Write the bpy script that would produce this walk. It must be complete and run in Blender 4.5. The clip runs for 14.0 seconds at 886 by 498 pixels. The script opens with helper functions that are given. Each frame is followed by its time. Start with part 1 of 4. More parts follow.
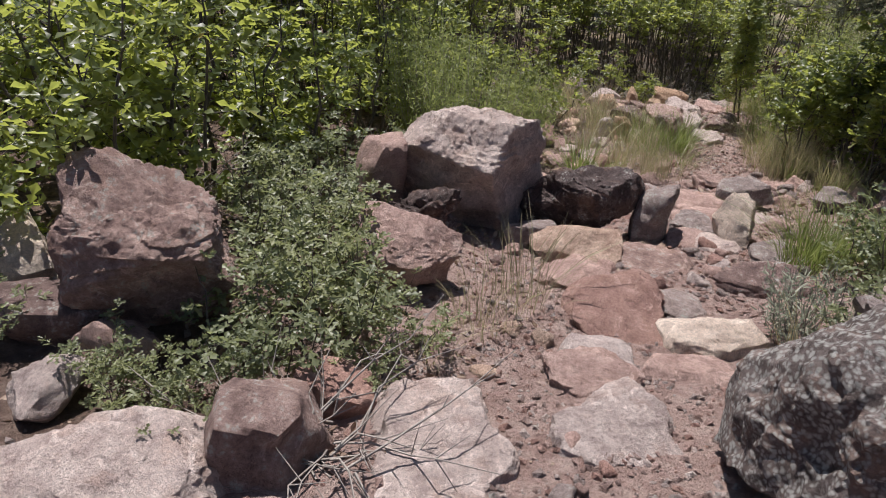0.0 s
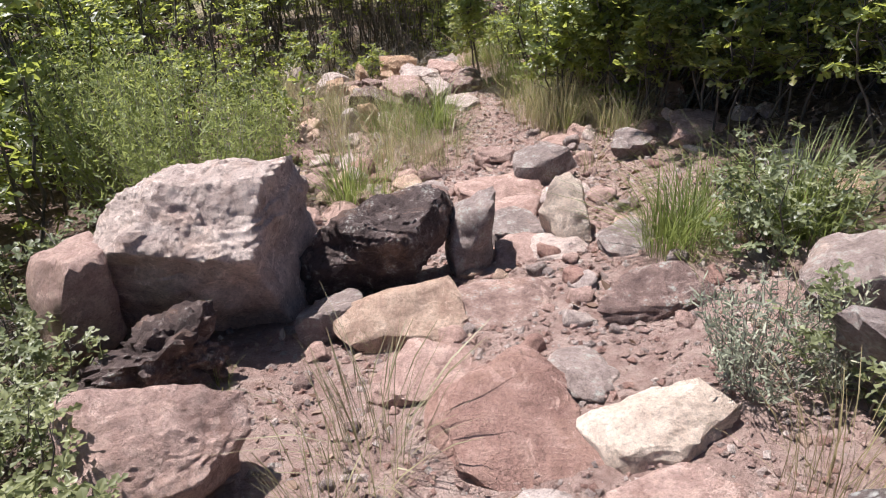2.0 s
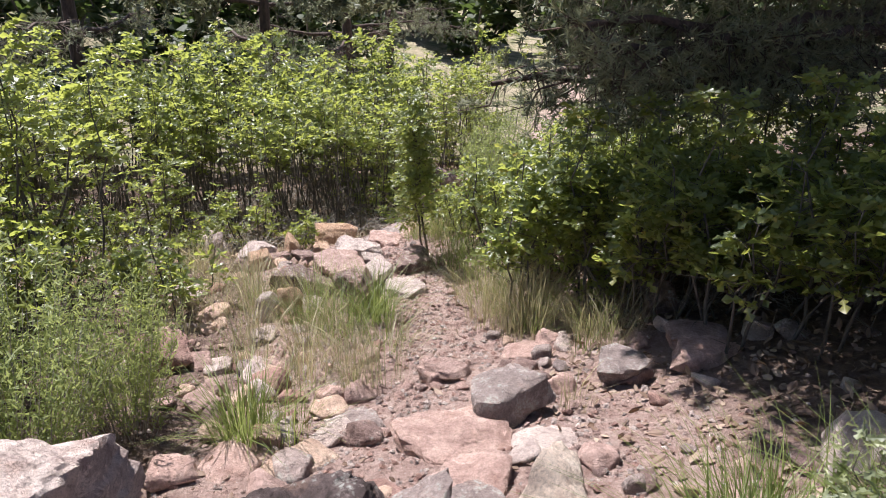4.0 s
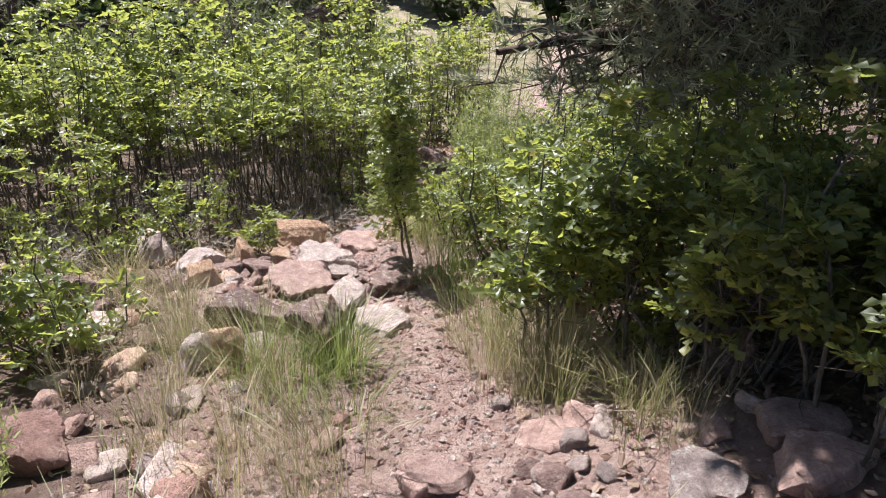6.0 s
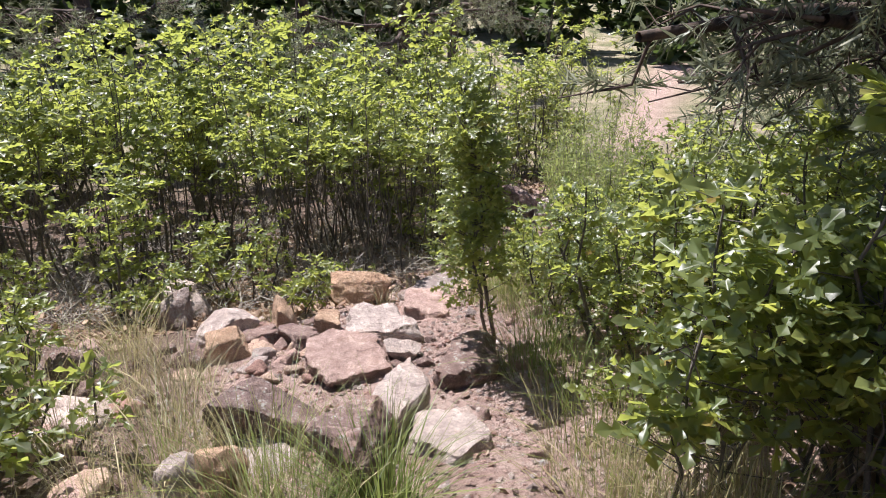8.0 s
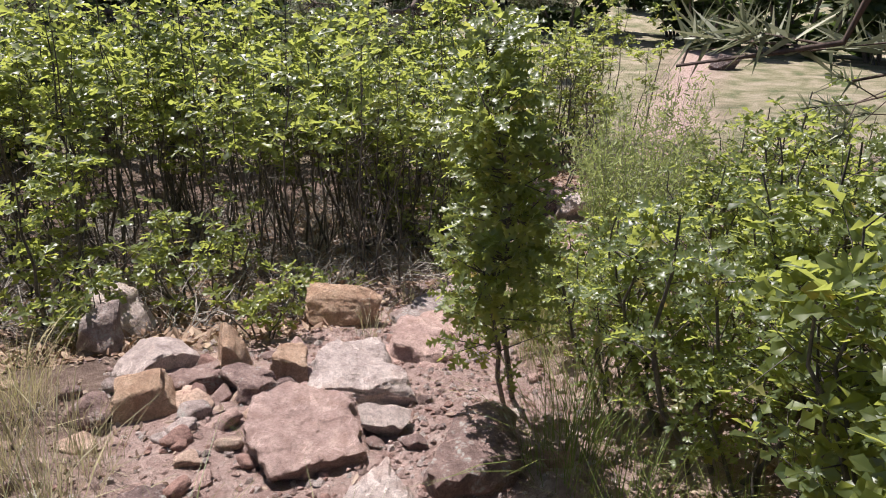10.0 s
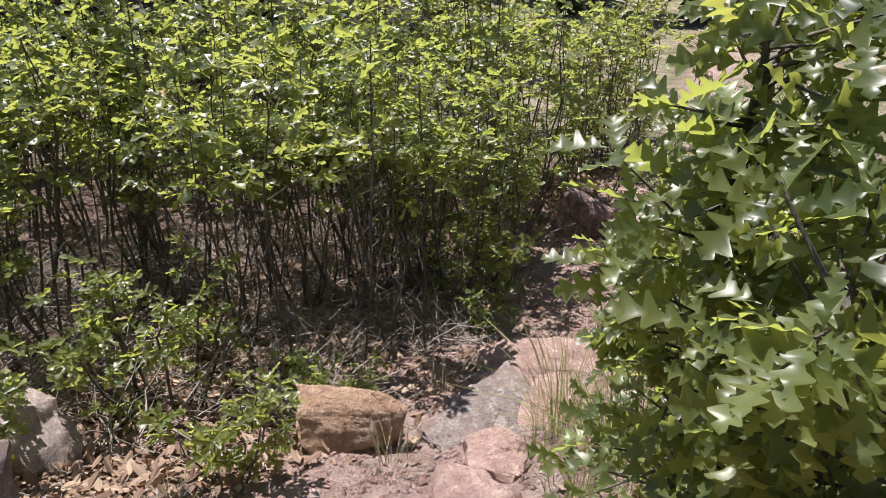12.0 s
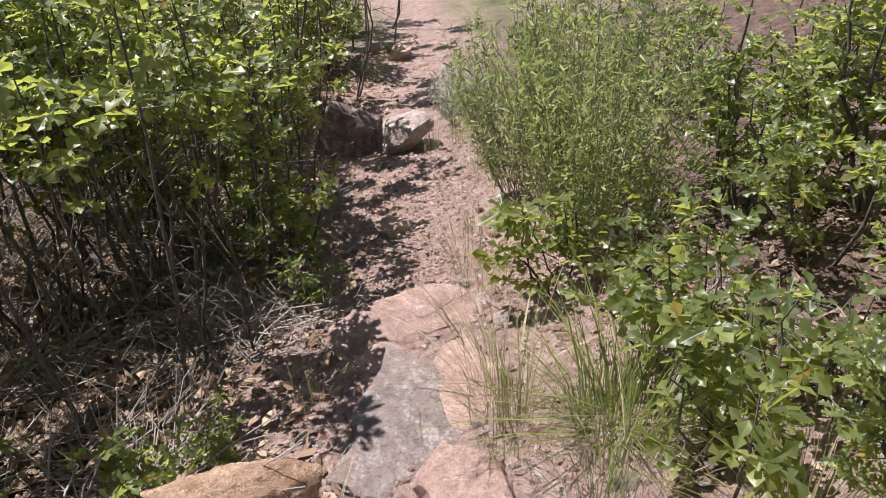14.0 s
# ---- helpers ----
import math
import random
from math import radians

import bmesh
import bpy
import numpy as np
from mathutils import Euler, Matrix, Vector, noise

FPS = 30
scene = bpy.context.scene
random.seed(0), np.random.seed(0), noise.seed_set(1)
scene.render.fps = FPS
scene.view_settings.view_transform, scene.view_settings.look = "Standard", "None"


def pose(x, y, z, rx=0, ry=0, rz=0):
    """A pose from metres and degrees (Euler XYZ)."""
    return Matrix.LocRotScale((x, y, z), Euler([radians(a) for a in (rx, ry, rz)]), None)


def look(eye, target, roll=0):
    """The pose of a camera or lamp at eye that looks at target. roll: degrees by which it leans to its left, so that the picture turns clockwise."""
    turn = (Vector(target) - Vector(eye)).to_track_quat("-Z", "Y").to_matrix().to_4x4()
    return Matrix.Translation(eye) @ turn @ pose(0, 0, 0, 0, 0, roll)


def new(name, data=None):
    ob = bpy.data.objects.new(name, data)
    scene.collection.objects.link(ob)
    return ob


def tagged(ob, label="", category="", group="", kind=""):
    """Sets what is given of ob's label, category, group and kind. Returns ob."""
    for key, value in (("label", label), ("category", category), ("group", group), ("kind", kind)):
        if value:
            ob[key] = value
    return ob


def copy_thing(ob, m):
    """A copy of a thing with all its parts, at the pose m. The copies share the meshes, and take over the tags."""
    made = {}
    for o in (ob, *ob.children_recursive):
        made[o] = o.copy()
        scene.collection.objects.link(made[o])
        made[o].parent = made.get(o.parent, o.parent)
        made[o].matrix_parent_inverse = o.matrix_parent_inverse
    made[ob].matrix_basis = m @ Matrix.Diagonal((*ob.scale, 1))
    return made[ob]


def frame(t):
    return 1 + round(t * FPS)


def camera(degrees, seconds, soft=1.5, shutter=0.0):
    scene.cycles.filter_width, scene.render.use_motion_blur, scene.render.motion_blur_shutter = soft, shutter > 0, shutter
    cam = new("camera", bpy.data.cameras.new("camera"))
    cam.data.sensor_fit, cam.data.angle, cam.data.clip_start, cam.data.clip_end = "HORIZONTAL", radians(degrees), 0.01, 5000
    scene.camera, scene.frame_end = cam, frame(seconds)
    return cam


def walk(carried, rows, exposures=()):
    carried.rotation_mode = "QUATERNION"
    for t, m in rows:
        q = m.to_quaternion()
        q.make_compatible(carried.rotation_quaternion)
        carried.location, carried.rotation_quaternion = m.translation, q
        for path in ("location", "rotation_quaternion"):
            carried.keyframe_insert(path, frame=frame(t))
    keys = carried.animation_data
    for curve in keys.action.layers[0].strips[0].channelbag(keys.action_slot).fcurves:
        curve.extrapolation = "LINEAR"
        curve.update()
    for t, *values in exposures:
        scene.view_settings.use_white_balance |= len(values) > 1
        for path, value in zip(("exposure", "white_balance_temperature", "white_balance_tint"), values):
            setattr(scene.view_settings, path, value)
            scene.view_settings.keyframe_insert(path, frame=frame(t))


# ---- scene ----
cam = camera(63.4, 14.0, soft=1.0)
METRES, EYE, TILT, LEAN, TURN = 9.5, 1.5, -32.0, -2.0, 0.0
ROWS = [
    (0.0, 0.0, 0.0, 0.0, -0.0, 0.0, 0.0),
    (0.5, -0.0008, 0.031, 0.0036, -4.26, -1.79, 4.89),
    (1.0, -0.0034, 0.0662, 0.0192, -9.33, -2.78, 10.35),
    (1.5, -0.0053, 0.1037, 0.037, -15.57, -4.0, 15.19),
    (2.0, 0.0098, 0.1404, 0.05, -19.82, -4.82, 17.67),
    (2.5, 0.021, 0.1739, 0.0643, -23.17, -2.22, 19.0),
    (3.0, 0.0324, 0.2034, 0.0787, -26.29, 2.21, 18.54),
    (3.5, 0.05, 0.2281, 0.0828, -24.49, 6.02, 15.73),
    (6.0, 0.1367, 0.3766, 0.1377, -25.81, 2.96, 16.13),
    (6.5, 0.1554, 0.4034, 0.1381, -24.25, 3.03, 14.37),
    (7.0, 0.1733, 0.4301, 0.1445, -22.07, 4.02, 13.22),
    (7.5, 0.1864, 0.4706, 0.1568, -20.15, 5.8, 13.46),
    (8.0, 0.198, 0.5041, 0.1672, -19.35, 7.56, 14.45),
    (10.5, 0.2627, 0.651, 0.2157, -18.49, 5.78, 10.54),
    (11.0, 0.2744, 0.6878, 0.2298, -17.15, 5.95, 10.15),
    (11.5, 0.28, 0.7221, 0.2523, -16.63, 5.54, 10.73),
    (12.0, 0.2903, 0.7574, 0.2708, -18.28, 4.86, 12.52),
    (12.5, 0.2896, 0.7898, 0.284, -22.5, 3.45, 16.21),
    (13.0, 0.283, 0.8238, 0.2913, -29.61, -0.17, 20.94),
    (13.5, 0.2839, 0.8514, 0.3051, -37.39, -6.06, 24.13),
    (14.0, 0.2848, 0.8703, 0.3168, -43.75, -11.35, 25.57),
]
walk(cam, [(t, pose(0, 0, EYE, TILT, LEAN, TURN) @ pose(METRES * x, METRES * y, METRES * z, 90 + pitch, roll, yaw)) for t, x, y, z, yaw, pitch, roll in ROWS], exposures=[(0.0, 0.35, 6350, 14), (0.6, 0.65, 6350, 14), (1.2, 0.85, 6350, 14), (3.5, 1.05, 6250, 14), (8.2, 1.1, 6250, 14), (10.5, 0.86, 6380, 15), (14.0, 0.92, 6350, 15)])

# ---- light: a high, clear midday sun ahead and a little to the side, and the sky ----
SUN_TURN, SUN_HEIGHT = 16.0, 64.0
world = bpy.data.worlds.new("sky")
scene.world = world
world.use_nodes = True
sky = world.node_tree.nodes.new("ShaderNodeTexSky")
sky.sky_type, sky.sun_disc = "NISHITA", False
sky.sun_elevation, sky.sun_rotation = radians(SUN_HEIGHT), radians(-SUN_TURN)
world.node_tree.nodes["Background"].inputs["Strength"].default_value = 0.06
world.node_tree.links.new(sky.outputs[0], world.node_tree.nodes["Background"].inputs["Color"])
sun = new("sun", bpy.data.lights.new("sun", "SUN"))
sun.data.energy, sun.data.angle, sun.data.color = 5.0, radians(0.55), (1.0, 0.96, 0.90)
toward = Vector((-math.sin(radians(SUN_TURN)) * math.cos(radians(SUN_HEIGHT)), math.cos(radians(SUN_TURN)) * math.cos(radians(SUN_HEIGHT)), math.sin(radians(SUN_HEIGHT))))
sun.matrix_world = look(toward * 40, (0, 0, 0))


# ---- materials ----
def material(name):
    m = bpy.data.materials.new(name)
    m.use_nodes = True
    return m, m.node_tree.nodes, m.node_tree.links, m.node_tree.nodes["Principled BSDF"]


def noise_node(nodes, links, coord, scale, detail=4.0, rough=0.55, distort=0.0):
    n = nodes.new("ShaderNodeTexNoise")
    n.inputs["Scale"].default_value, n.inputs["Detail"].default_value = scale, detail
    n.inputs["Roughness"].default_value, n.inputs["Distortion"].default_value = rough, distort
    links.new(coord, n.inputs["Vector"])
    return n.outputs["Fac"]


def ramp(nodes, links, fac, stops):
    r = nodes.new("ShaderNodeValToRGB")
    while len(r.color_ramp.elements) < len(stops):
        r.color_ramp.elements.new(0.5)
    for e, (pos, col) in zip(r.color_ramp.elements, stops):
        e.position, e.color = pos, (*col, 1)
    links.new(fac, r.inputs[0])
    return r.outputs[0]


def blend(nodes, links, fac, a, b, mode="MIX"):
    m = nodes.new("ShaderNodeMix")
    m.data_type, m.blend_type = "RGBA", mode
    for sock, v in ((m.inputs[0], fac), (m.inputs[6], a), (m.inputs[7], b)):
        if isinstance(v, (int, float)):
            sock.default_value = v
        elif isinstance(v, tuple):
            sock.default_value = (*v, 1)
        else:
            links.new(v, sock)
    return m.outputs[2]


def bump(nodes, links, heights, shader, distance=0.02, strength=0.8):
    last = None
    for h, d in heights:
        b = nodes.new("ShaderNodeBump")
        b.inputs["Strength"].default_value, b.inputs["Distance"].default_value = strength, d
        links.new(h, b.inputs["Height"])
        if last:
            links.new(last, b.inputs["Normal"])
        last = b.outputs[0]
    links.new(last, shader.inputs["Normal"])


def rock_material(name, dark, mid, light, lichen=0.0, lichen_colour=(0.5, 0.5, 0.46), rough=0.9, stain=(0.34, 0.22, 0.17), stain_amount=0.3):
    m, nodes, links, shader = material(name)
    tc = nodes.new("ShaderNodeTexCoord").outputs["Object"]
    info = nodes.new("ShaderNodeObjectInfo")
    large = noise_node(nodes, links, tc, 3.2, 5, 0.6, 0.6)
    medium = noise_node(nodes, links, tc, 14, 6, 0.65)
    fine = noise_node(nodes, links, tc, 75, 6, 0.7)
    c = ramp(nodes, links, large, [(0.3, dark), (0.5, mid), (0.7, light)])
    c = blend(nodes, links, 0.55, c, ramp(nodes, links, medium, [(0.35, dark), (0.52, mid), (0.66, light)]))
    patch = noise_node(nodes, links, tc, 5.5, 7, 0.7, 0.4)
    c = blend(nodes, links, ramp(nodes, links, patch, [(0.52, (0, 0, 0)), (0.62, (stain_amount,) * 3)]), c, stain)
    grit = noise_node(nodes, links, tc, 220, 3, 0.7)
    crust = noise_node(nodes, links, tc, 9.0, 8, 0.75, 1.2)
    c = blend(nodes, links, ramp(nodes, links, crust, [(0.56, (0, 0, 0)), (0.60, (0.4, 0.4, 0.4))]), c, tuple(min(1.0, 1.25 * a + 0.05) for a in light))
    c = blend(nodes, links, ramp(nodes, links, crust, [(0.36, (0.6, 0.6, 0.6)), (0.42, (0, 0, 0))]), c, tuple(0.7 * a for a in dark))
    c = blend(nodes, links, 0.62, c, ramp(nodes, links, fine, [(0.32, (0.48, 0.46, 0.45)), (0.47, (0.94, 0.92, 0.92)), (0.7, (1.34, 1.31, 1.28))]), "MULTIPLY")
    c = blend(nodes, links, 0.25, c, ramp(nodes, links, grit, [(0.35, (0.6, 0.58, 0.57)), (0.65, (1.35, 1.33, 1.3))]), "MULTIPLY")
    c = blend(nodes, links, 1.0, c, ramp(nodes, links, info.outputs["Random"], [(0, (1.12, 1.1, 1.1)), (1, (1.42, 1.36, 1.32))]), "MULTIPLY")
    if lichen:
        v = nodes.new("ShaderNodeTexVoronoi")
        v.inputs["Scale"].default_value = 58
        warped = nodes.new("ShaderNodeMix")
        warped.data_type = "VECTOR"
        warped.inputs[0].default_value = 0.045
        wn = nodes.new("ShaderNodeTexNoise")
        wn.inputs["Scale"].default_value = 20
        links.new(tc, wn.inputs["Vector"])
        links.new(tc, warped.inputs[4])
        links.new(wn.outputs["Color"], warped.inputs[5])
        links.new(warped.outputs[1], v.inputs["Vector"])
        spots = ramp(nodes, links, v.outputs["Distance"], [(0.26, (0.85, 0.85, 0.85)), (0.58, (0, 0, 0))])
        where = ramp(nodes, links, medium, [(0.56 - 0.25 * lichen, (0, 0, 0)), (0.66 - 0.25 * lichen, (1, 1, 1))])
        c = blend(nodes, links, blend(nodes, links, 1.0, spots, where, "MULTIPLY"), c, lichen_colour)
    links.new(c, shader.inputs["Base Color"])
    shader.inputs["Roughness"].default_value = rough
    shader.inputs["Specular IOR Level"].default_value = 0.3
    bump(nodes, links, [(medium, 0.035), (fine, 0.022), (grit, 0.008)], shader, strength=1.0)
    return m


ROCK = {
    "pale": rock_material("pale_pink_rock", (0.25, 0.195, 0.185), (0.46, 0.395, 0.37), (0.62, 0.56, 0.53)),
    "pink": rock_material("pink_rock", (0.24, 0.155, 0.135), (0.40, 0.29, 0.26), (0.52, 0.40, 0.36)),
    "red": rock_material("red_rock", (0.19, 0.11, 0.095), (0.33, 0.21, 0.18), (0.43, 0.30, 0.26)),
    "tan": rock_material("tan_rock", (0.30, 0.20, 0.16), (0.46, 0.35, 0.28), (0.57, 0.47, 0.39)),
    "cream": rock_material("cream_rock", (0.40, 0.32, 0.27), (0.58, 0.50, 0.43), (0.68, 0.62, 0.55), stain_amount=0.12),
    "orange": rock_material("orange_rock", (0.30, 0.18, 0.12), (0.45, 0.32, 0.23), (0.56, 0.44, 0.34)),
    "grey": rock_material("grey_rock", (0.16, 0.13, 0.122), (0.30, 0.25, 0.238), (0.44, 0.38, 0.355), lichen=0.25),
    "mauve": rock_material("mauve_rock", (0.12, 0.078, 0.072), (0.29, 0.21, 0.19), (0.45, 0.35, 0.31), lichen=0.15),
    "brown": rock_material("purple_brown_rock", (0.09, 0.062, 0.058), (0.21, 0.15, 0.138), (0.36, 0.27, 0.24), lichen=0.2),
    "dark": rock_material("dark_rock", (0.035, 0.027, 0.026), (0.095, 0.072, 0.07), (0.20, 0.16, 0.155), lichen=0.05),
    "lichen": rock_material("lichened_rock", (0.07, 0.058, 0.055), (0.15, 0.125, 0.12), (0.25, 0.22, 0.21), lichen=1.0, lichen_colour=(0.52, 0.51, 0.48)),
}


def soil_material():
    m, nodes, links, shader = material("pink_soil")
    tc = nodes.new("ShaderNodeTexCoord").outputs["Object"]
    large = noise_node(nodes, links, tc, 1.1, 6, 0.6, 0.4)
    medium = noise_node(nodes, links, tc, 9, 7, 0.7)
    fine = noise_node(nodes, links, tc, 60, 6, 0.75)
    worn = nodes.new("ShaderNodeAttribute")
    worn.attribute_name = "worn"
    path = ramp(nodes, links, medium, [(0.3, (0.30, 0.19, 0.165)), (0.5, (0.46, 0.325, 0.285)), (0.7, (0.58, 0.45, 0.40))])
    litter = ramp(nodes, links, medium, [(0.3, (0.09, 0.06, 0.048)), (0.52, (0.21, 0.145, 0.118)), (0.7, (0.34, 0.255, 0.21))])
    meadow = ramp(nodes, links, large, [(0.35, (0.13, 0.145, 0.07)), (0.5, (0.27, 0.24, 0.15)), (0.65, (0.40, 0.335, 0.25))])
    far = nodes.new("ShaderNodeAttribute")
    far.attribute_name = "meadow"
    mask = blend(nodes, links, 0.35, worn.outputs["Fac"], large)
    c = blend(nodes, links, ramp(nodes, links, mask, [(0.3, (0, 0, 0)), (0.55, (1, 1, 1))]), litter, path)
    c = blend(nodes, links, far.outputs["Fac"], c, meadow)
    c = blend(nodes, links, 0.7, c, ramp(nodes, links, fine, [(0.3, (0.6, 0.58, 0.57)), (0.5, (1, 1, 1)), (0.7, (1.25, 1.22, 1.2))]), "MULTIPLY")
    links.new(c, shader.inputs["Base Color"])
    shader.inputs["Roughness"].default_value = 0.95
    shader.inputs["Specular IOR Level"].default_value = 0.2
    bump(nodes, links, [(medium, 0.07), (fine, 0.04)], shader, strength=1.0)
    return m


def leaf_material(name, dark, light, glow, clear=0.4, rough=0.42, dead=0.0):
    m, nodes, links, shader = material(name)
    isle = nodes.new("ShaderNodeNewGeometry").outputs["Random Per Island"]
    info = nodes.new("ShaderNodeObjectInfo").outputs["Random"]
    mid = tuple((a + b) / 2 for a, b in zip(dark, light))
    c = ramp(nodes, links, isle, [(0.0, dark), (0.68, mid), (0.97, light), (1.0, (0.3, 0.2, 0.06) if dead else light)])
    c = blend(nodes, links, 1.0, c, ramp(nodes, links, info, [(0, (0.78, 0.82, 0.85)), (1, (1.18, 1.12, 0.95))]), "MULTIPLY")
    tc = nodes.new("ShaderNodeTexCoord").outputs["Object"]
    c = blend(nodes, links, 0.5, c, ramp(nodes, links, noise_node(nodes, links, tc, 35, 3), [(0.3, (0.75, 0.78, 0.7)), (0.7, (1.2, 1.15, 1.1))]), "MULTIPLY")
    links.new(c, shader.inputs["Base Color"])
    shader.inputs["Roughness"].default_value = rough
    shader.inputs["Specular IOR Level"].default_value = 0.55
    t = nodes.new("ShaderNodeBsdfTranslucent")
    links.new(blend(nodes, links, 0.8, c, glow), t.inputs["Color"])
    mix = nodes.new("ShaderNodeMixShader")
    mix.inputs[0].default_value = clear
    links.new(shader.outputs[0], mix.inputs[1])
    links.new(t.outputs[0], mix.inputs[2])
    links.new(mix.outputs[0], nodes["Material Output"].inputs["Surface"])
    return m


def bark_material(name, dark, light, scale=30):
    m, nodes, links, shader = material(name)
    tc = nodes.new("ShaderNodeTexCoord").outputs["Object"]
    mp = nodes.new("ShaderNodeMapping")
    mp.inputs["Scale"].default_value = (1, 1, 0.25)
    links.new(tc, mp.inputs["Vector"])
    n = noise_node(nodes, links, mp.outputs[0], scale, 6, 0.7)
    links.new(ramp(nodes, links, n, [(0.35, dark), (0.65, light)]), shader.inputs["Base Color"])
    shader.inputs["Roughness"].default_value = 0.9
    bump(nodes, links, [(n, 0.01)], shader)
    return m


SOIL = soil_material()
LEAF = leaf_material("oak_leaf", (0.042, 0.064, 0.03), (0.20, 0.245, 0.10), (0.55, 0.60, 0.12), 0.5, 0.38, 1.0)
SAGE_LEAF = leaf_material("grey_green_leaf", (0.10, 0.12, 0.065), (0.28, 0.31, 0.19), (0.42, 0.46, 0.2), 0.4, 0.45)
LEAF_FAR = leaf_material("far_leaf", (0.03, 0.05, 0.02), (0.08, 0.11, 0.04), (0.15, 0.22, 0.05), 0.3, 0.6)
FEATHER = leaf_material("feathery_leaf", (0.14, 0.18, 0.06), (0.34, 0.38, 0.14), (0.48, 0.53, 0.18), 0.42, 0.6)
SILVER = leaf_material("silvery_leaf", (0.22, 0.25, 0.20), (0.42, 0.44, 0.38), (0.4, 0.45, 0.33), 0.3, 0.7)
GRASS = leaf_material("green_grass", (0.10, 0.14, 0.035), (0.24, 0.27, 0.09), (0.36, 0.42, 0.12), 0.4, 0.5)
STRAW = leaf_material("dry_grass", (0.20, 0.17, 0.09), (0.50, 0.45, 0.31), (0.48, 0.43, 0.24), 0.35, 0.6)
NEEDLE = leaf_material("pine_needle", (0.13, 0.145, 0.09), (0.31, 0.315, 0.22), (0.32, 0.34, 0.20), 0.3, 0.5)
DEAD_LEAF = leaf_material("dead_leaf", (0.17, 0.095, 0.065), (0.48, 0.35, 0.27), (0.3, 0.17, 0.08), 0.15, 0.7)
BARK = bark_material("oak_bark", (0.05, 0.042, 0.036), (0.17, 0.145, 0.125), 40)
PINE_BARK = bark_material("pine_bark", (0.035, 0.025, 0.022), (0.14, 0.095, 0.075), 18)
TWIG = bark_material("dead_twig", (0.20, 0.17, 0.15), (0.42, 0.38, 0.34), 40)


# ---- the lie of the land ----
# Height of the slope: falls along the trail, a little higher on both banks, flattening into a clearing.
FALL_Y = [-400, -60, -3, 0, 2.2, 3.0, 4.0, 5.0, 6.0, 7.35, 8.9, 9.7, 10.6, 11.9, 15.4, 22, 36, 60, 130, 500, 2500]
FALL_Z = [60, 14, 0.62, 0.0, -0.47, -0.6, -0.88, -1.12, -1.38, -1.55, -1.85, -2.12, -2.42, -2.7, -3.1, -3.7, -4.4, -2.0, 9, 40, 60]
TRAIL_Y = [-4, 0, 2, 3, 4, 5, 6, 7.35, 8.8, 10.0, 11.2, 11.9, 13, 15.4, 24, 60]
TRAIL_X = [-0.6, 0.25, 0.7, 1.1, 1.6, 2.1, 2.65, 3.0, 3.35, 4.25, 5.3, 5.9, 7.3, 10.2, 18.5, 50]


def lattice(i, j, k, seed):
    """Repeatable noise in -1..1 at whole-numbered places."""
    n = (i * 374761393 + j * 668265263 + k * 2147483647 + seed * 974634777) & 0xFFFFFFFF
    n = ((n ^ (n >> 13)) * 1274126177) & 0xFFFFFFFF
    return ((n ^ (n >> 16)) & 0xFFFF) / 32767.5 - 1.0


def value_noise(p, size, seed=0):
    """Smooth noise in -1..1 over an (n, 3) array."""
    q = np.asarray(p, float) / size
    f = np.floor(q)
    i = f.astype(np.int64)
    u = q - f
    u = u * u * (3 - 2 * u)
    out = np.zeros(len(q))
    for a in (0, 1):
        wa = u[:, 0] if a else 1 - u[:, 0]
        for b in (0, 1):
            wb = u[:, 1] if b else 1 - u[:, 1]
            for c in (0, 1):
                wc = u[:, 2] if c else 1 - u[:, 2]
                out += wa * wb * wc * lattice(i[:, 0] + a, i[:, 1] + b, i[:, 2] + c, seed)
    return out


def ground_z(x, y):
    x, y = np.atleast_1d(np.asarray(x, float)), np.atleast_1d(np.asarray(y, float))
    off = x - np.interp(y, TRAIL_Y, TRAIL_X)
    z = np.interp(y, FALL_Y, FALL_Z)
    z = (z + np.interp(y - 0.35, FALL_Y, FALL_Z) + np.interp(y + 0.35, FALL_Y, FALL_Z)) / 3
    right = np.clip(off - 0.45, 0, 5)
    left = np.clip(-off - 0.5, 0, 6)
    bank = 0.07 * right + 0.055 * left
    z = z + bank * np.clip((15 - y) / 4, 0, 1)
    p = np.stack([x, y, np.zeros_like(x)], 1)
    rough = np.clip((np.abs(off) - 0.3) / 0.7, 0.25, 1)
    z = z + rough * (0.055 * value_noise(p, 0.9, 3) + 0.028 * value_noise(p, 0.31, 4)) + 0.010 * value_noise(p, 0.12, 5)
    far = np.clip((np.hypot(x - 3, y - 6) - 20) / 30, 0, 1)
    return z + far * (1.2 * value_noise(p, 17.0, 6) + 5 * value_noise(p, 90.0, 7) * far)


def gz(x, y):
    return float(ground_z(x, y)[0])


# ---- mesh helpers ----
def mesh_of(name, verts, tris, mats, smooth=True):
    verts, tris = np.asarray(verts, np.float32), np.asarray(tris, np.int32)
    me = bpy.data.meshes.new(name)
    me.vertices.add(len(verts))
    me.vertices.foreach_set("co", verts.ravel())
    me.loops.add(tris.size)
    me.loops.foreach_set("vertex_index", tris.ravel())
    me.polygons.add(len(tris))
    me.polygons.foreach_set("loop_start", np.arange(len(tris), dtype=np.int32) * 3)
    me.polygons.foreach_set("use_smooth", np.full(len(tris), smooth))
    me.materials.append(mats)
    me.update(calc_edges=True)
    return me


def part(name, me, parent, label=""):
    ob = new(name, me)
    ob.parent = parent
    return tagged(ob, label) if label else ob


ICO = {}


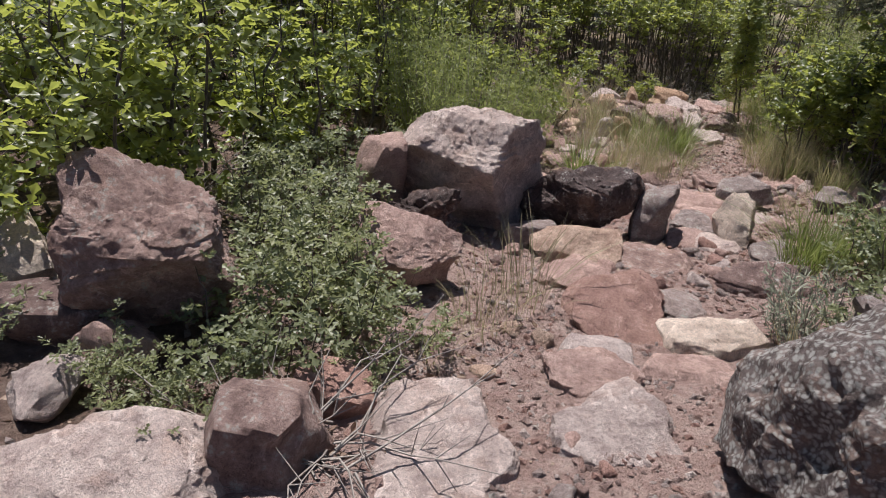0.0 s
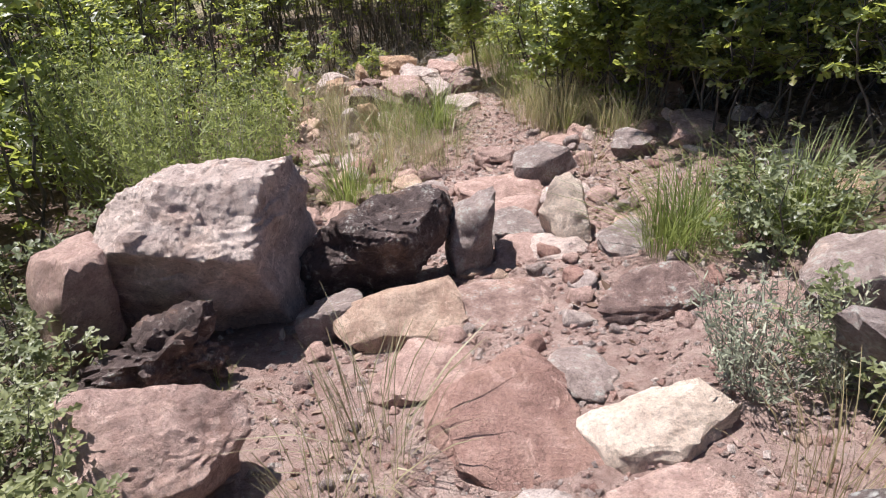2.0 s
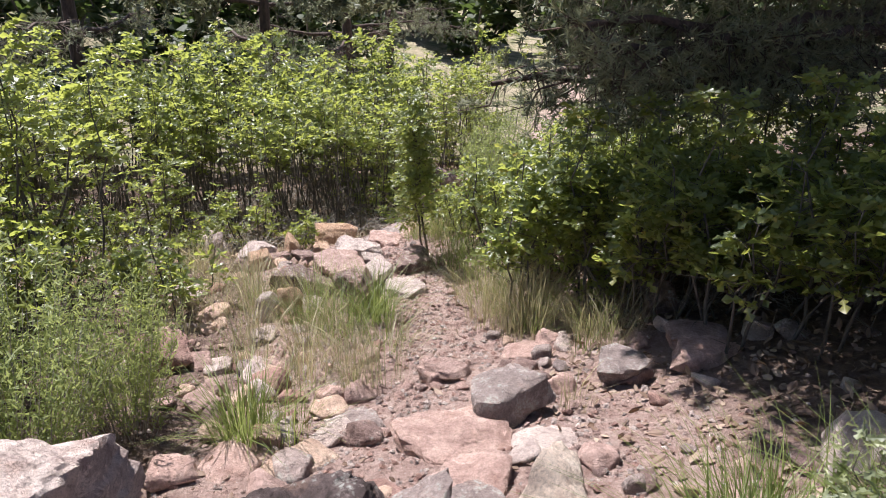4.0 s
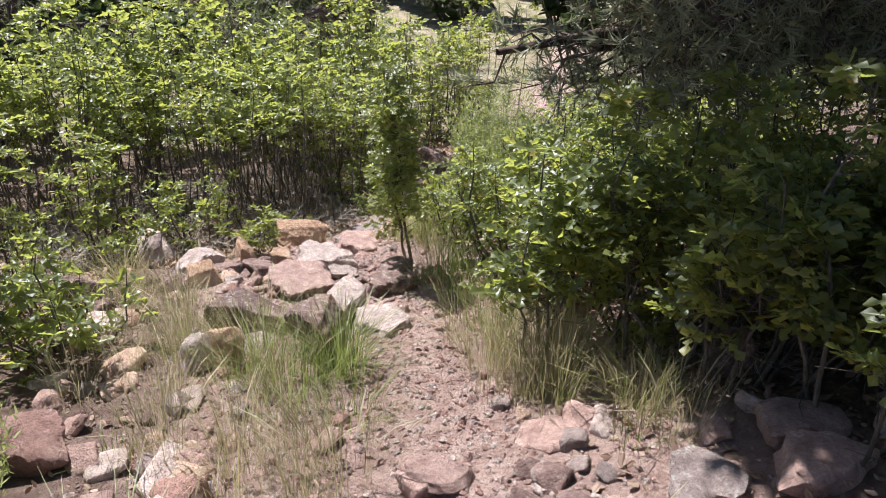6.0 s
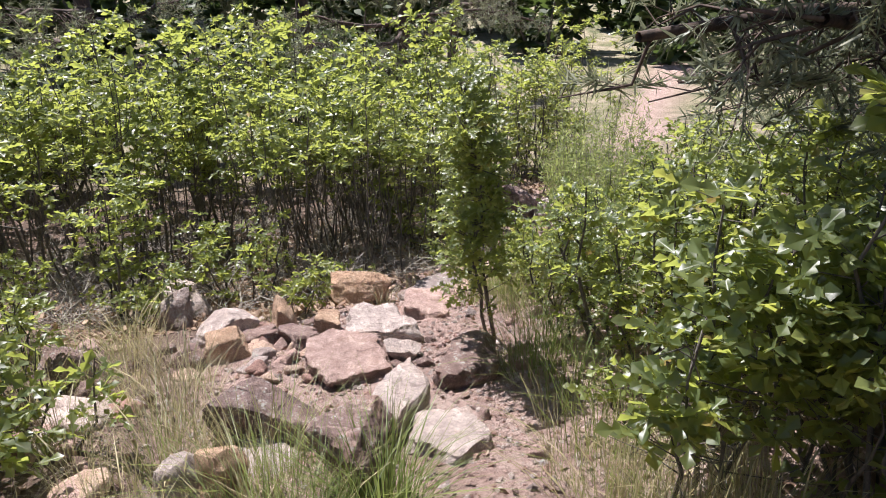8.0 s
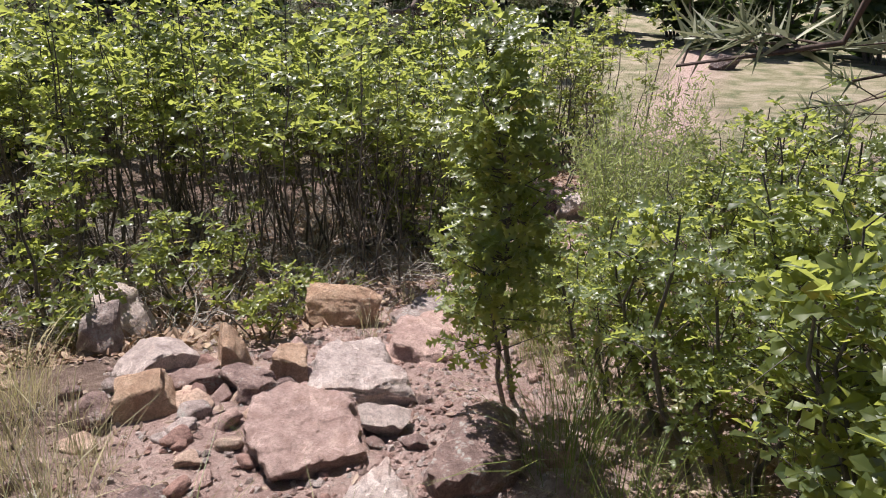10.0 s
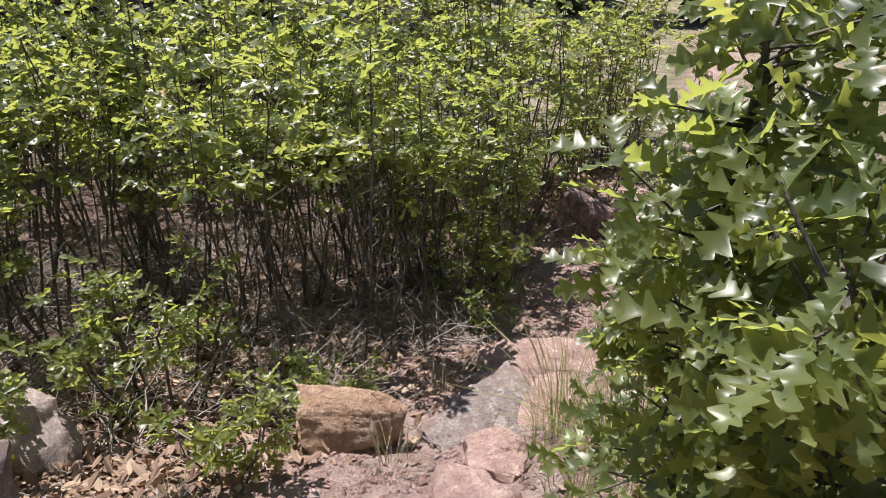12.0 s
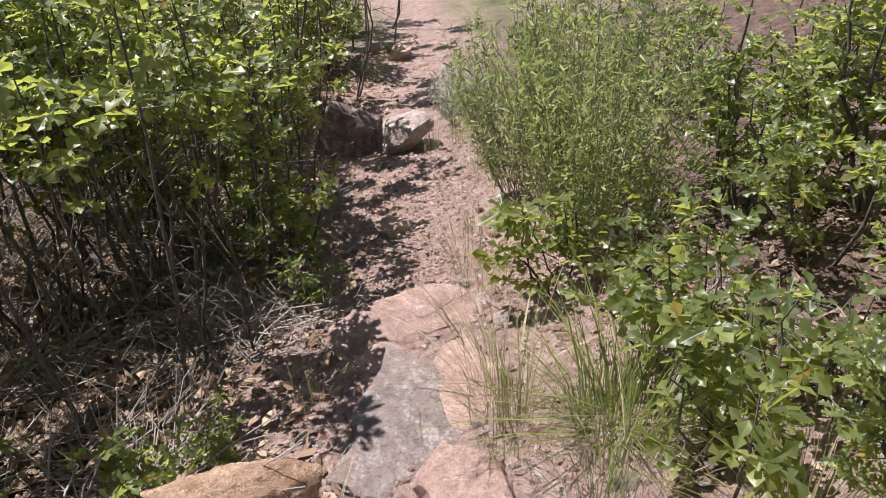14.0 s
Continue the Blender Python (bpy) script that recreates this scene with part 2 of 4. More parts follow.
def ico(level):
    if level not in ICO:
        bm = bmesh.new()
        bmesh.ops.create_icosphere(bm, subdivisions=level, radius=1)
        bm.verts.ensure_lookup_table()
        ICO[level] = (np.array([v.co[:] for v in bm.verts]), np.array([[v.index for v in f.verts] for f in bm.faces]))
        bm.free()
    return ICO[level]


def rock_verts(size, seed, level=4, cuts=(), faces=5, rough=1.15, pits=0.0, sides=0, box=True):
    """A blocky stone: a ball cut flat by tilted box faces and broken corners, then roughened at several sizes."""
    rng = np.random.default_rng(seed)
    d, tris = ico(level)
    warp = np.stack([value_noise(d, 0.5, seed + k) for k in (21, 22, 23)], 1)
    w = d + (0.10 if sides else 0.05) * warp
    w /= np.linalg.norm(w, axis=1)[:, None]
    n, h = [], []
    if sides:
        a = (np.arange(sides) + rng.uniform(-0.38, 0.38, sides)) * 2 * np.pi / sides
        n += list(np.stack([np.cos(a), np.sin(a), rng.uniform(-0.1, 0.35, sides)], 1))
        h += list(rng.uniform(0.55, 1.0, sides))
        rough *= 1.5
    elif box:
        for k in range(3):
            for s in (1, -1):
                v = rng.normal(0, 0.38, 3)
                v[k] = s
                n.append(v)
                h.append(rng.uniform(0.52, 0.78))
    for k in range(faces):
        n.append(rng.normal(size=3))
        h.append(rng.uniform(0.60, 0.86))
    for c in cuts:
        n.append(np.array(c[:3], float))
        h.append(c[3])
    n, h = np.array(n), np.array(h)
    n /= np.linalg.norm(n, axis=1)[:, None]
    dots = np.clip(w @ n.T, 1e-4, None) / h
    r = np.minimum(np.sum(dots ** 60, axis=1) ** (-1 / 60), 1.3)
    v = d * r[:, None]
    v -= (v.max(0) + v.min(0)) / 2
    v *= np.array(size) / (v.max(0) - v.min(0))
    s = float(np.mean(size))
    k = 0.0
    for f, a in ((0.5, 0.035), (0.22, 0.020), (0.1, 0.011), (0.045, 0.008), (0.02, 0.006)):
        k = k + a * value_noise(v / s, f, seed + int(f * 1000))
    bed = value_noise(v / s * (1, 1, 2.5) + 5, 0.4, seed + 31)
    k = k + 0.035 * np.floor(bed * 3.2) / 3.2
    k = k - 0.012 * np.clip(value_noise(v / s + 2, 0.17, seed + 41) - 0.45, 0, 1) / 0.55
    if pits:
        k = k - pits * np.clip(value_noise(v, 0.05, seed + 9) - 0.05, 0, 1) + 0.5 * pits * np.abs(value_noise(v, 0.022, seed + 11))
    return v + d * (k * s * rough)[:, None] * np.clip(np.array(size) / s, 0.35, 1.2), tris


def boulder(name, label, foot, size, heading, stone, seed, sink=0.18, level=4, tilt=(0, 0), lift=0.0, **shape):
    """A stone whose near foot stands at foot; heading is the way from the foot to its middle."""
    if shape.get("sides") and sink >= 0.4:
        sink += 0.1
    v, tris = rock_verts(size, seed, level, **shape)
    a = radians(heading)
    x, y = foot[0] - math.sin(a) * size[1] / 2, foot[1] + math.cos(a) * size[1] / 2
    me = mesh_of(name, v, tris, ROCK[stone])
    me.set_sharp_from_angle(angle=radians(26))
    ob = new(name, me)
    z = min(gz(x, y), gz(*foot)) if size[2] > 0.2 else gz(x, y)
    ob.matrix_world = pose(x, y, z + size[2] * (0.5 - sink) + lift, tilt[0], tilt[1], heading)
    return tagged(ob, label, "rock")


def tube(points, radii, sides=5):
    """Vertices and triangles of a round limb through points."""
    p = np.asarray(points, float)
    t = np.gradient(p, axis=0)
    t /= np.linalg.norm(t, axis=1)[:, None] + 1e-9
    ref = np.where(np.abs(t[:, 2:3]) < 0.9, np.array([[0, 0, 1.0]]), np.array([[1.0, 0, 0]]))
    a = np.cross(t, ref)
    a /= np.linalg.norm(a, axis=1)[:, None]
    b = np.cross(t, a)
    ang = np.arange(sides) * 2 * np.pi / sides
    ring = np.cos(ang)[None, :, None] * a[:, None] + np.sin(ang)[None, :, None] * b[:, None]
    v = (p[:, None] + ring * np.asarray(radii)[:, None, None]).reshape(-1, 3)
    f = []
    for i in range(len(p) - 1):
        for j in range(sides):
            q, w = i * sides + j, i * sides + (j + 1) % sides
            f += [(q, w, w + sides), (q, w + sides, q + sides)]
    return v, np.array(f)


def join(pieces):
    vs, fs, n = [], [], 0
    for v, f in pieces:
        vs.append(v)
        fs.append(f + n)
        n += len(v)
    return np.vstack(vs), np.vstack(fs)


def leaf_shape(fine=True):
    """A lobed oak leaf of length 1, folded along its rib and drooping to its tip; the plain one has fewer corners."""
    if not fine:
        v = np.array([(0, 0, 0), (0, 1, -0.2), (0.24, 0.36, 0.04), (0.06, 0.46, -0.03), (0.27, 0.76, -0.06), (-0.24, 0.36, 0.04), (-0.06, 0.46, -0.03), (-0.27, 0.76, -0.06)])
        return v, np.array([(0, 2, 3), (0, 3, 1), (3, 4, 1), (0, 6, 5), (0, 1, 6), (6, 1, 7)])
    rows = np.array([0.0, 0.13, 0.17, 0.27, 0.29, 0.36, 0.42, 0.52, 0.55, 0.61, 0.66, 0.76, 0.79, 0.86, 0.93, 1.0])
    half = np.array([0.010, 0.018, 0.06, 0.17, 0.15, 0.055, 0.10, 0.27, 0.25, 0.065, 0.09, 0.24, 0.21, 0.07, 0.11, 0.0])
    reach = np.array([0.0, 0.0, 0.02, 0.06, 0.07, 0.0, 0.02, 0.08, 0.09, 0.01, 0.02, 0.09, 0.09, 0.02, 0.04, 0.0])
    n = len(rows)
    droop = 0.22 * rows ** 2 + 0.02 * np.sin(rows * 19)
    rib = np.stack([0 * rows, rows, -droop], 1)
    right = np.stack([half, rows + reach, 0.3 * half - droop], 1)
    left = right * (-1, 1, 1)
    f = []
    for k in range(n - 1):
        a, b, c, d, e, g = k, k + 1, n + k, n + k + 1, 2 * n + k, 2 * n + k + 1
        if k > 0:
            f += [(a, c, d), (e, a, g)]
        if k < n - 2:
            f += [(a, d, b), (a, b, g)]
    v, f = np.vstack([rib, right, left]), np.array(f)
    used = np.unique(f)
    order = np.zeros(len(v), int)
    order[used] = np.arange(len(used))
    return v[used], order[f]


def strip_shape():
    return np.array([(-0.5, 0, 0), (0.5, 0, 0), (0.4, 0.6, -0.03), (-0.4, 0.6, -0.03), (0, 1, -0.12)]), np.array([(0, 1, 2), (0, 2, 3), (3, 2, 4)])


def scatter_leaves(shape, places, ways, ups, sizes, wide=1.0):
    """One array of leaves: each starts at its place, points along its way and turns its face to up."""
    sv, sf = shape
    y = ways / (np.linalg.norm(ways, axis=1)[:, None] + 1e-9)
    x = np.cross(y, ups)
    x /= np.linalg.norm(x, axis=1)[:, None] + 1e-9
    z = np.cross(x, y)
    s = sizes[:, None, None]
    v = places[:, None] + s * (sv[None, :, 0:1] * wide * x[:, None] + sv[None, :, 1:2] * y[:, None] + sv[None, :, 2:3] * z[:, None])
    f = sf[None] + (np.arange(len(places)) * len(sv))[:, None, None]
    return v.reshape(-1, 3), f.reshape(-1, 3)


# ---- plants ----
def shrub(name, label, category, seed, height, spread, stems, sprays, per_spray, leaf, low, leaf_mat=None, stem_r=0.016, shape=None, wide=1.0, single=0, twig=1.0, rooted=0.3, bare=0):
    """A many-stemmed bush: each stem a part with its twigs, the leaves one crown. low: how far up the foliage begins."""
    rng = np.random.default_rng(seed)
    root = new(name)
    tagged(root, label, category)
    places, ways, ups, twigs = [], [], [], []
    per_stem = max(1, sprays // stems)
    for s in range(stems):
        a = rng.uniform(0, 2 * np.pi)
        reach = spread * math.sqrt(rng.uniform(0.0, 1.0))
        top = np.array([math.cos(a) * reach, math.sin(a) * reach, height * rng.uniform(0.72, 1.0) * (1 - 0.25 * (reach / spread) ** 2)])
        base = np.array([math.cos(a) * reach * rooted, math.sin(a) * reach * rooted, -0.06]) + rng.normal(0, 0.03, 3) * (1, 1, 0)
        u = np.linspace(0, 1, 7)[:, None]
        line = base + (top - base) * u + np.array([math.cos(a), math.sin(a), 0]) * 0.10 * spread * np.sin(u * np.pi)
        line[1:-1] += rng.normal(0, 0.022 * height ** 0.5, (5, 3))
        part("stem", mesh_of("stem", *tube(line, np.linspace(stem_r * rng.uniform(0.7, 1.2), stem_r * 0.25, 7)), BARK), root)
        for k in range(per_stem):
            q = rng.uniform(low, 1.0) ** 0.8
            i = min(int(q * 6), 5)
            start = line[i] + (line[i + 1] - line[i]) * (q * 6 - i)
            w = rng.uniform(0, 2 * np.pi)
            length = twig * rng.uniform(0.10, 0.34) * spread ** 0.5 * (1.25 - 0.6 * q)
            d = np.array([math.cos(w), math.sin(w), rng.uniform(0.0, 0.9)])
            end = start + d * length
            twigs.append(tube([start, end], [stem_r * 0.22, stem_r * 0.08], 3))
            for m in range(per_spray):
                b = m * 2.4 + w
                along = start + (end - start) * (1 - 0.5 * (m / per_spray) ** 1.3)
                places.append(along)
                ways.append((math.cos(b), math.sin(b), rng.uniform(-0.7, 0.7)) + d * 0.5)
                ups.append((rng.normal(0, 0.75), rng.normal(0, 0.75), 1.0))
        for k in range(bare):
            q = rng.uniform(0.06, 0.75)
            i = min(int(q * 6), 5)
            start = line[i] + (line[i + 1] - line[i]) * (q * 6 - i)
            d = np.array([*rng.normal(0, 0.16, 2), rng.uniform(-0.05, 0.22)])
            mid = start + d * 0.5 + rng.normal(0, 0.03, 3)
            twigs += [tube([start, mid, start + d], [stem_r * 0.28, stem_r * 0.2, stem_r * 0.1], 3), tube([mid, mid + d * 0.4 + rng.normal(0, 0.07, 3)], [stem_r * 0.16, stem_r * 0.07], 3)]
    tagged(part("branchwork", mesh_of("branchwork", *join(twigs), BARK), root), kind="stuff")
    places, ways, ups = np.array(places), np.array(ways), np.array(ups)
    sizes = leaf * rng.uniform(0.6, 1.25, len(places))
    if single:
        blade = mesh_of("leaf", *leaf_shape(), leaf_mat or LEAF, True)
        pick = rng.permutation(len(places))
        for i in pick[:single]:
            y = Vector(ways[i]).normalized()
            x = y.cross(Vector(ups[i])).normalized()
            ob = part("leaf", blade, root)
            ob.matrix_basis = Matrix.Translation(places[i]) @ Matrix((x, y, x.cross(y))).transposed().to_4x4() @ Matrix.Scale(sizes[i], 4)
        rest = pick[single:]
        places, ways, ups, sizes = places[rest], ways[rest], ups[rest], sizes[rest]
    v, f = scatter_leaves(shape or leaf_shape(False), places, ways, ups, sizes, wide)
    part("crown", mesh_of("crown", v, f, leaf_mat or LEAF, True), root)
    return root


def feather_shrub(name, label, seed, height, spread, stalks, mat, leaflets=95, size=0.034, wide=0.2):
    """A soft bush of upright wands with narrow leaflets."""
    rng = np.random.default_rng(seed)
    root = tagged(new(name), label, "shrub")
    pieces, places, ways = [], [], []
    for s in range(stalks):
        a, r = rng.uniform(0, 2 * np.pi), spread * math.sqrt(rng.uniform())
        base = np.array([math.cos(a) * r * 0.35, math.sin(a) * r * 0.35, -0.04])
        top = np.array([math.cos(a) * r, math.sin(a) * r, height * rng.uniform(0.6, 1.0) * (1 - 0.3 * (r / spread) ** 2)])
        u = np.linspace(0, 1, 5)[:, None]
        line = base + (top - base) * u + rng.normal(0, 0.012, (5, 3))
        pieces.append(tube(line, np.linspace(0.003, 0.001, 5), 3))
        q = rng.uniform(0.18, 1.0, leaflets)
        places.append(base + (top - base) * q[:, None] + rng.normal(0, 0.025 * spread ** 0.5, (leaflets, 3)))
        w = rng.normal(0, 1, (leaflets, 3)) * (1, 1, 0.5) + (0, 0, 0.9)
        ways.append(w)
    v, f = join(pieces)
    tagged(part("branchwork", mesh_of("branchwork", v, f, TWIG), root), kind="stuff")
    places, ways = np.vstack(places), np.vstack(ways)
    ups = rng.normal(0, 1, places.shape)
    v, f = scatter_leaves(strip_shape(), places, ways, ups, size * rng.uniform(0.6, 1.4, len(places)), wide)
    part("foliage", mesh_of("foliage", v, f, mat, False), root)
    return root


def tuft(name, label, seed, blades, height, spread, mat, droop=0.5, heads=0, wide=1.0):
    """A clump of bending grass blades, some with seed heads."""
    rng = np.random.default_rng(seed)
    vs, fs, n = [], [], 0
    for b in range(blades):
        a, r = rng.uniform(0, 2 * np.pi), spread * 0.3 * math.sqrt(rng.uniform())
        lean = rng.uniform(0.05, 1.0) * droop
        h = height * rng.uniform(0.45, 1.0)
        base = np.array([math.cos(a) * r, math.sin(a) * r, -0.02])
        out = np.array([math.cos(a + rng.normal(0, 0.5)), math.sin(a + rng.normal(0, 0.5)), 0])
        side = np.array([-out[1], out[0], 0]) * rng.uniform(0.0008, 0.0019) * wide
        head = b < heads
        for i, u in enumerate((0.0, 0.4, 0.75, 1.0)):
            c = base + out * (lean * h * u * u) + np.array([0, 0, h * (u - 0.28 * lean * u * u)])
            w = side * ((0.45, 0.4, 1.6, 0.4)[i] if head else (1, 0.9, 0.6, 0.12)[i])
            vs += [c - w, c + w]
        for i in range(3):
            q = n + 2 * i
            fs += [(q, q + 1, q + 3), (q, q + 3, q + 2)]
        n += 8
    ob = new(name, mesh_of(name, vs, fs, mat, False))
    return tagged(ob, label, "grass")


def stand(ob, x, y, turn=0.0, size=1.0, lift=0.0, made=set()):
    """Puts the first of a kind in place, and copies it afterwards."""
    m = pose(x, y, gz(x, y) + lift, 0, 0, turn) @ Matrix.Diagonal((size, size, size, 1))
    if ob.name in made:
        c = copy_thing(ob, pose(x, y, gz(x, y) + lift, 0, 0, turn))
        c.scale = (size, size, size)
        return c
    made.add(ob.name)
    ob.matrix_basis = m
    return ob


# ---- ground: one sheet, fine near the trail and coarse to the horizon ----
def axis(lo, hi, step, reach):
    inner = np.arange(lo, hi + step / 2, step)
    grow = step * 1.18 ** np.arange(1, 80)
    out = np.cumsum(grow)
    out = out[out < reach]
    return np.concatenate([lo - out[::-1], inner, hi + out])


gx_axis, gy_axis = axis(-2.0, 6.6, 0.05, 1800), axis(0.5, 12.5, 0.05, 1800)
GX, GY = np.meshgrid(gx_axis, gy_axis)
GZ = ground_z(GX.ravel(), GY.ravel())
nx, ny = len(gx_axis), len(gy_axis)
idx = np.arange(nx * ny).reshape(ny, nx)
quads = np.stack([idx[:-1, :-1], idx[:-1, 1:], idx[1:, 1:], idx[1:, :-1]], -1).reshape(-1, 4)
ground_mesh = mesh_of("ground", np.stack([GX.ravel(), GY.ravel(), GZ], 1), np.vstack([quads[:, [0, 1, 2]], quads[:, [0, 2, 3]]]), SOIL)
off_trail = np.abs(GX.ravel() - np.interp(GY.ravel(), TRAIL_Y, TRAIL_X))
worn = np.clip(1.35 - off_trail / 1.45, 0, 1)
ground_mesh.attributes.new("worn", "FLOAT", "POINT").data.foreach_set("value", worn.astype(np.float32))
open_field = np.clip((GY.ravel() + 0.5 * GX.ravel() - 18.0) / 4.0, 0, 1) * np.clip((off_trail - 0.5) / 0.5, 0, 1)
ground_mesh.attributes.new("meadow", "FLOAT", "POINT").data.foreach_set("value", open_field.astype(np.float32))
tagged(new("ground", ground_mesh), "pink stony soil of a sloping hillside trail with leaf litter", "ground", kind="structure")

# ---- boulders and slabs at the head of the descent ----
FLAT = ((0, 0, 1, 0.36), (0.15, -0.12, 1, 0.40), (-0.1, 0.15, 1, 0.42))
boulder("boulder", "dark boulder crusted with pale lichen, beside the trail", (1.27, 0.98), (0.98, 0.80, 0.86), -20, "lichen", 11, 0.16, 6, cuts=((-0.2, -0.35, 1, 0.55), (-0.4, -1, 0, 0.7), (-1, -0.1, 0.2, 0.8)), rough=1.9)
boulder("boulder", "grey-brown rounded boulder behind the lichened one", (1.85, 1.9), (0.55, 0.4, 0.42), -20, "grey", 12, 0.2, 4)
boulder("slab", "broad pale pink slab sunk flat in the trail", (0.03, 1.3), (0.62, 0.68, 0.3), 0, "pale", 13, 0.68, 5, cuts=FLAT, sides=6)
boulder("slab", "pale grey-pink slab sunk flat in the trail", (0.62, 1.5), (0.55, 0.62, 0.3), -8, "pale", 14, 0.68, 5, cuts=FLAT, sides=6)
boulder("slab", "smooth pale slab lying flat beside the path", (-1.0, 1.05), (0.95, 0.62, 0.3), 8, "pale", 15, 0.55, 5, cuts=FLAT, sides=6)
boulder("rock", "purple-red angular rock with a sharp upright face", (-0.47, 1.40), (0.40, 0.46, 0.38), 5, "mauve", 16, 0.25, 4, cuts=((0.8, -0.55, 0.1, 0.55), (0, -0.3, 0.9, 0.7)))
boulder("rock", "small purple-red rock low in the bushes", (-0.32, 1.85), (0.3, 0.25, 0.2), 5, "red", 17, 0.25, 3)
boulder("boulder", "large brown boulder with a broad tan top and cracked front", (-1.13, 2.25), (0.74, 0.62, 0.80), 10, "mauve", 18, 0.14, 6, cuts=((0.15, -0.5, 1, 0.55), (0.1, -1, -0.4, 0.5), (1, -0.2, 0.35, 0.72), (-1, -0.2, 0.1, 0.75)), faces=4, box=False, rough=1.7)
boulder("rock", "white rock leaning against a brown boulder", (-1.78, 2.5), (0.4, 0.4, 0.36), 12, "cream", 19, 0.2, 4)
boulder("rock", "dark brown rock beneath a larger boulder", (-1.45, 2.18), (0.55, 0.35, 0.28), 12, "brown", 20, 0.2, 4)
boulder("rock", "pinkish rounded rock among low plants", (-1.16, 2.02), (0.34, 0.28, 0.24), 10, "pink", 21, 0.2, 4)
boulder("rock", "pale lichened rock among low plants", (-1.32, 1.72), (0.3, 0.28, 0.2), 10, "pale", 22, 0.2, 4)
boulder("rock", "pink rock low beside the trail", (-0.2, 2.25), (0.22, 0.2, 0.16), 0, "pink", 23, 0.25, 3)

boulder("boulder", "big pale pink boulder with an undercut shaded front", (0.13, 3.85), (0.98, 0.74, 0.93), -14, "pale", 31, 0.16, 6,
        cuts=((-0.22, -1, -0.45, 0.46), (0.05, -0.80, 1, 0.52), (-0.45, -0.3, 1, 0.6), (1, -0.4, 0.02, 0.72), (-1, -0.1, 0.12, 0.86), (0, 1, 0.3, 0.7), (0.1, 0.1, 1, 0.56)), faces=1, box=False, rough=1.5)
boulder("rock", "pink upright rounded rock leaning on a big pale boulder", (-0.36, 3.95), (0.38, 0.4, 0.70), -10, "pink", 32, 0.16, 4)
boulder("rock", "dark crumbly lava-like rock full of holes", (-0.13, 3.5), (0.5, 0.34, 0.32), -12, "dark", 33, 0.2, 5, pits=0.18, rough=1.5)
boulder("boulder", "red-brown boulder with a dark undercut edge", (-0.16, 2.85), (0.56, 0.42, 0.46), -14, "pink", 34, 0.16, 5, cuts=((0.3, -0.7, 0.8, 0.66), (0.9, -0.6, -0.3, 0.62)))
boulder("boulder", "dark brown boulder with lichen and a black shaded face", (0.89, 3.86), (0.70, 0.46, 0.54), -20, "dark", 35, 0.14, 6, cuts=((-0.1, -1, -0.2, 0.55), (0.05, -0.15, 1, 0.62), (0.9, -0.5, 0.05, 0.74), (-1, 0, 0.1, 0.8), (0, 1, 0.1, 0.7)), faces=5, box=False, rough=2.2)
boulder("rock", "grey upright rock with a flat dark face", (1.36, 3.88), (0.26, 0.34, 0.42), -22, "grey", 36, 0.14, 4, cuts=((0.45, -1, -0.05, 0.5), (-0.3, 0, 1, 0.7)))
boulder("rock", "small grey rock at the foot of a big boulder", (0.58, 3.68), (0.30, 0.24, 0.22), -14, "grey", 37, 0.2, 4)
boulder("slab", "tan sandstone slab with a cracked rounded back", (0.82, 3.42), (0.58, 0.42, 0.30), -18, "tan", 38, 0.38, 4, cuts=((0.2, -0.6, 1, 0.5),))
boulder("slab", "red flat slab edging the trail", (0.80, 2.45), (0.54, 0.62, 0.26), -14, "red", 39, 0.50, 4, cuts=((0, -0.2, 1, 0.5), (0.3, -1, 0, 0.7)), tilt=(6, 0), sides=6)
boulder("slab", "pink flat slab above the red one", (0.72, 2.95), (0.5, 0.42, 0.24), -14, "pink", 40, 0.58, 4, cuts=FLAT, sides=6)
boulder("slab", "cream-white slab beside the trail", (1.24, 2.28), (0.50, 0.34, 0.26), -14, "cream", 41, 0.46, 4, cuts=((0.1, -0.4, 1, 0.55),), sides=6)
boulder("slab", "grey-pink angular slab sunk in the trail", (0.60, 1.98), (0.42, 0.36, 0.2), -12, "pink", 42, 0.66, 4, cuts=FLAT, sides=6)
boulder("rock", "grey-pink low rock beside the cream slab", (1.05, 2.12), (0.42, 0.26, 0.16), -14, "pink", 43, 0.62, 3)
boulder("rock", "long dark brown rock lying across the slope", (1.68, 2.95), (0.52, 0.26, 0.19), -24, "brown", 144, 0.3, 4, faces=10, rough=2.0)
boulder("slab", "grey-brown flat slab in the trail bed", (1.18, 3.25), (0.48, 0.44, 0.2), -24, "mauve", 45, 0.66, 4, cuts=FLAT, sides=6)
boulder("slab", "blue-grey flat slab sloping towards the path", (1.70, 3.98), (0.38, 0.42, 0.22), -26, "grey", 46, 0.5, 4, cuts=FLAT, sides=6)
boulder("rock", "white pointed upright rock beside the trail", (1.86, 3.82), (0.27, 0.34, 0.36), -26, "cream", 47, 0.16, 4, cuts=((0.9, -0.1, 0.3, 0.5), (-0.3, -0.7, 0.6, 0.6)))
boulder("slab", "grey slab beside the white rock", (2.0, 3.5), (0.3, 0.36, 0.16), -28, "grey", 48, 0.5, 3, cuts=FLAT, sides=6)
boulder("rock", "grey blocky rock beside the trail", (2.34, 4.78), (0.40, 0.34, 0.28), -28, "grey", 49, 0.18, 4)
boulder("rock", "pink flat step stone on the trail", (2.40, 5.55), (0.34, 0.2, 0.14), -28, "pink", 50, 0.35, 3, cuts=FLAT)
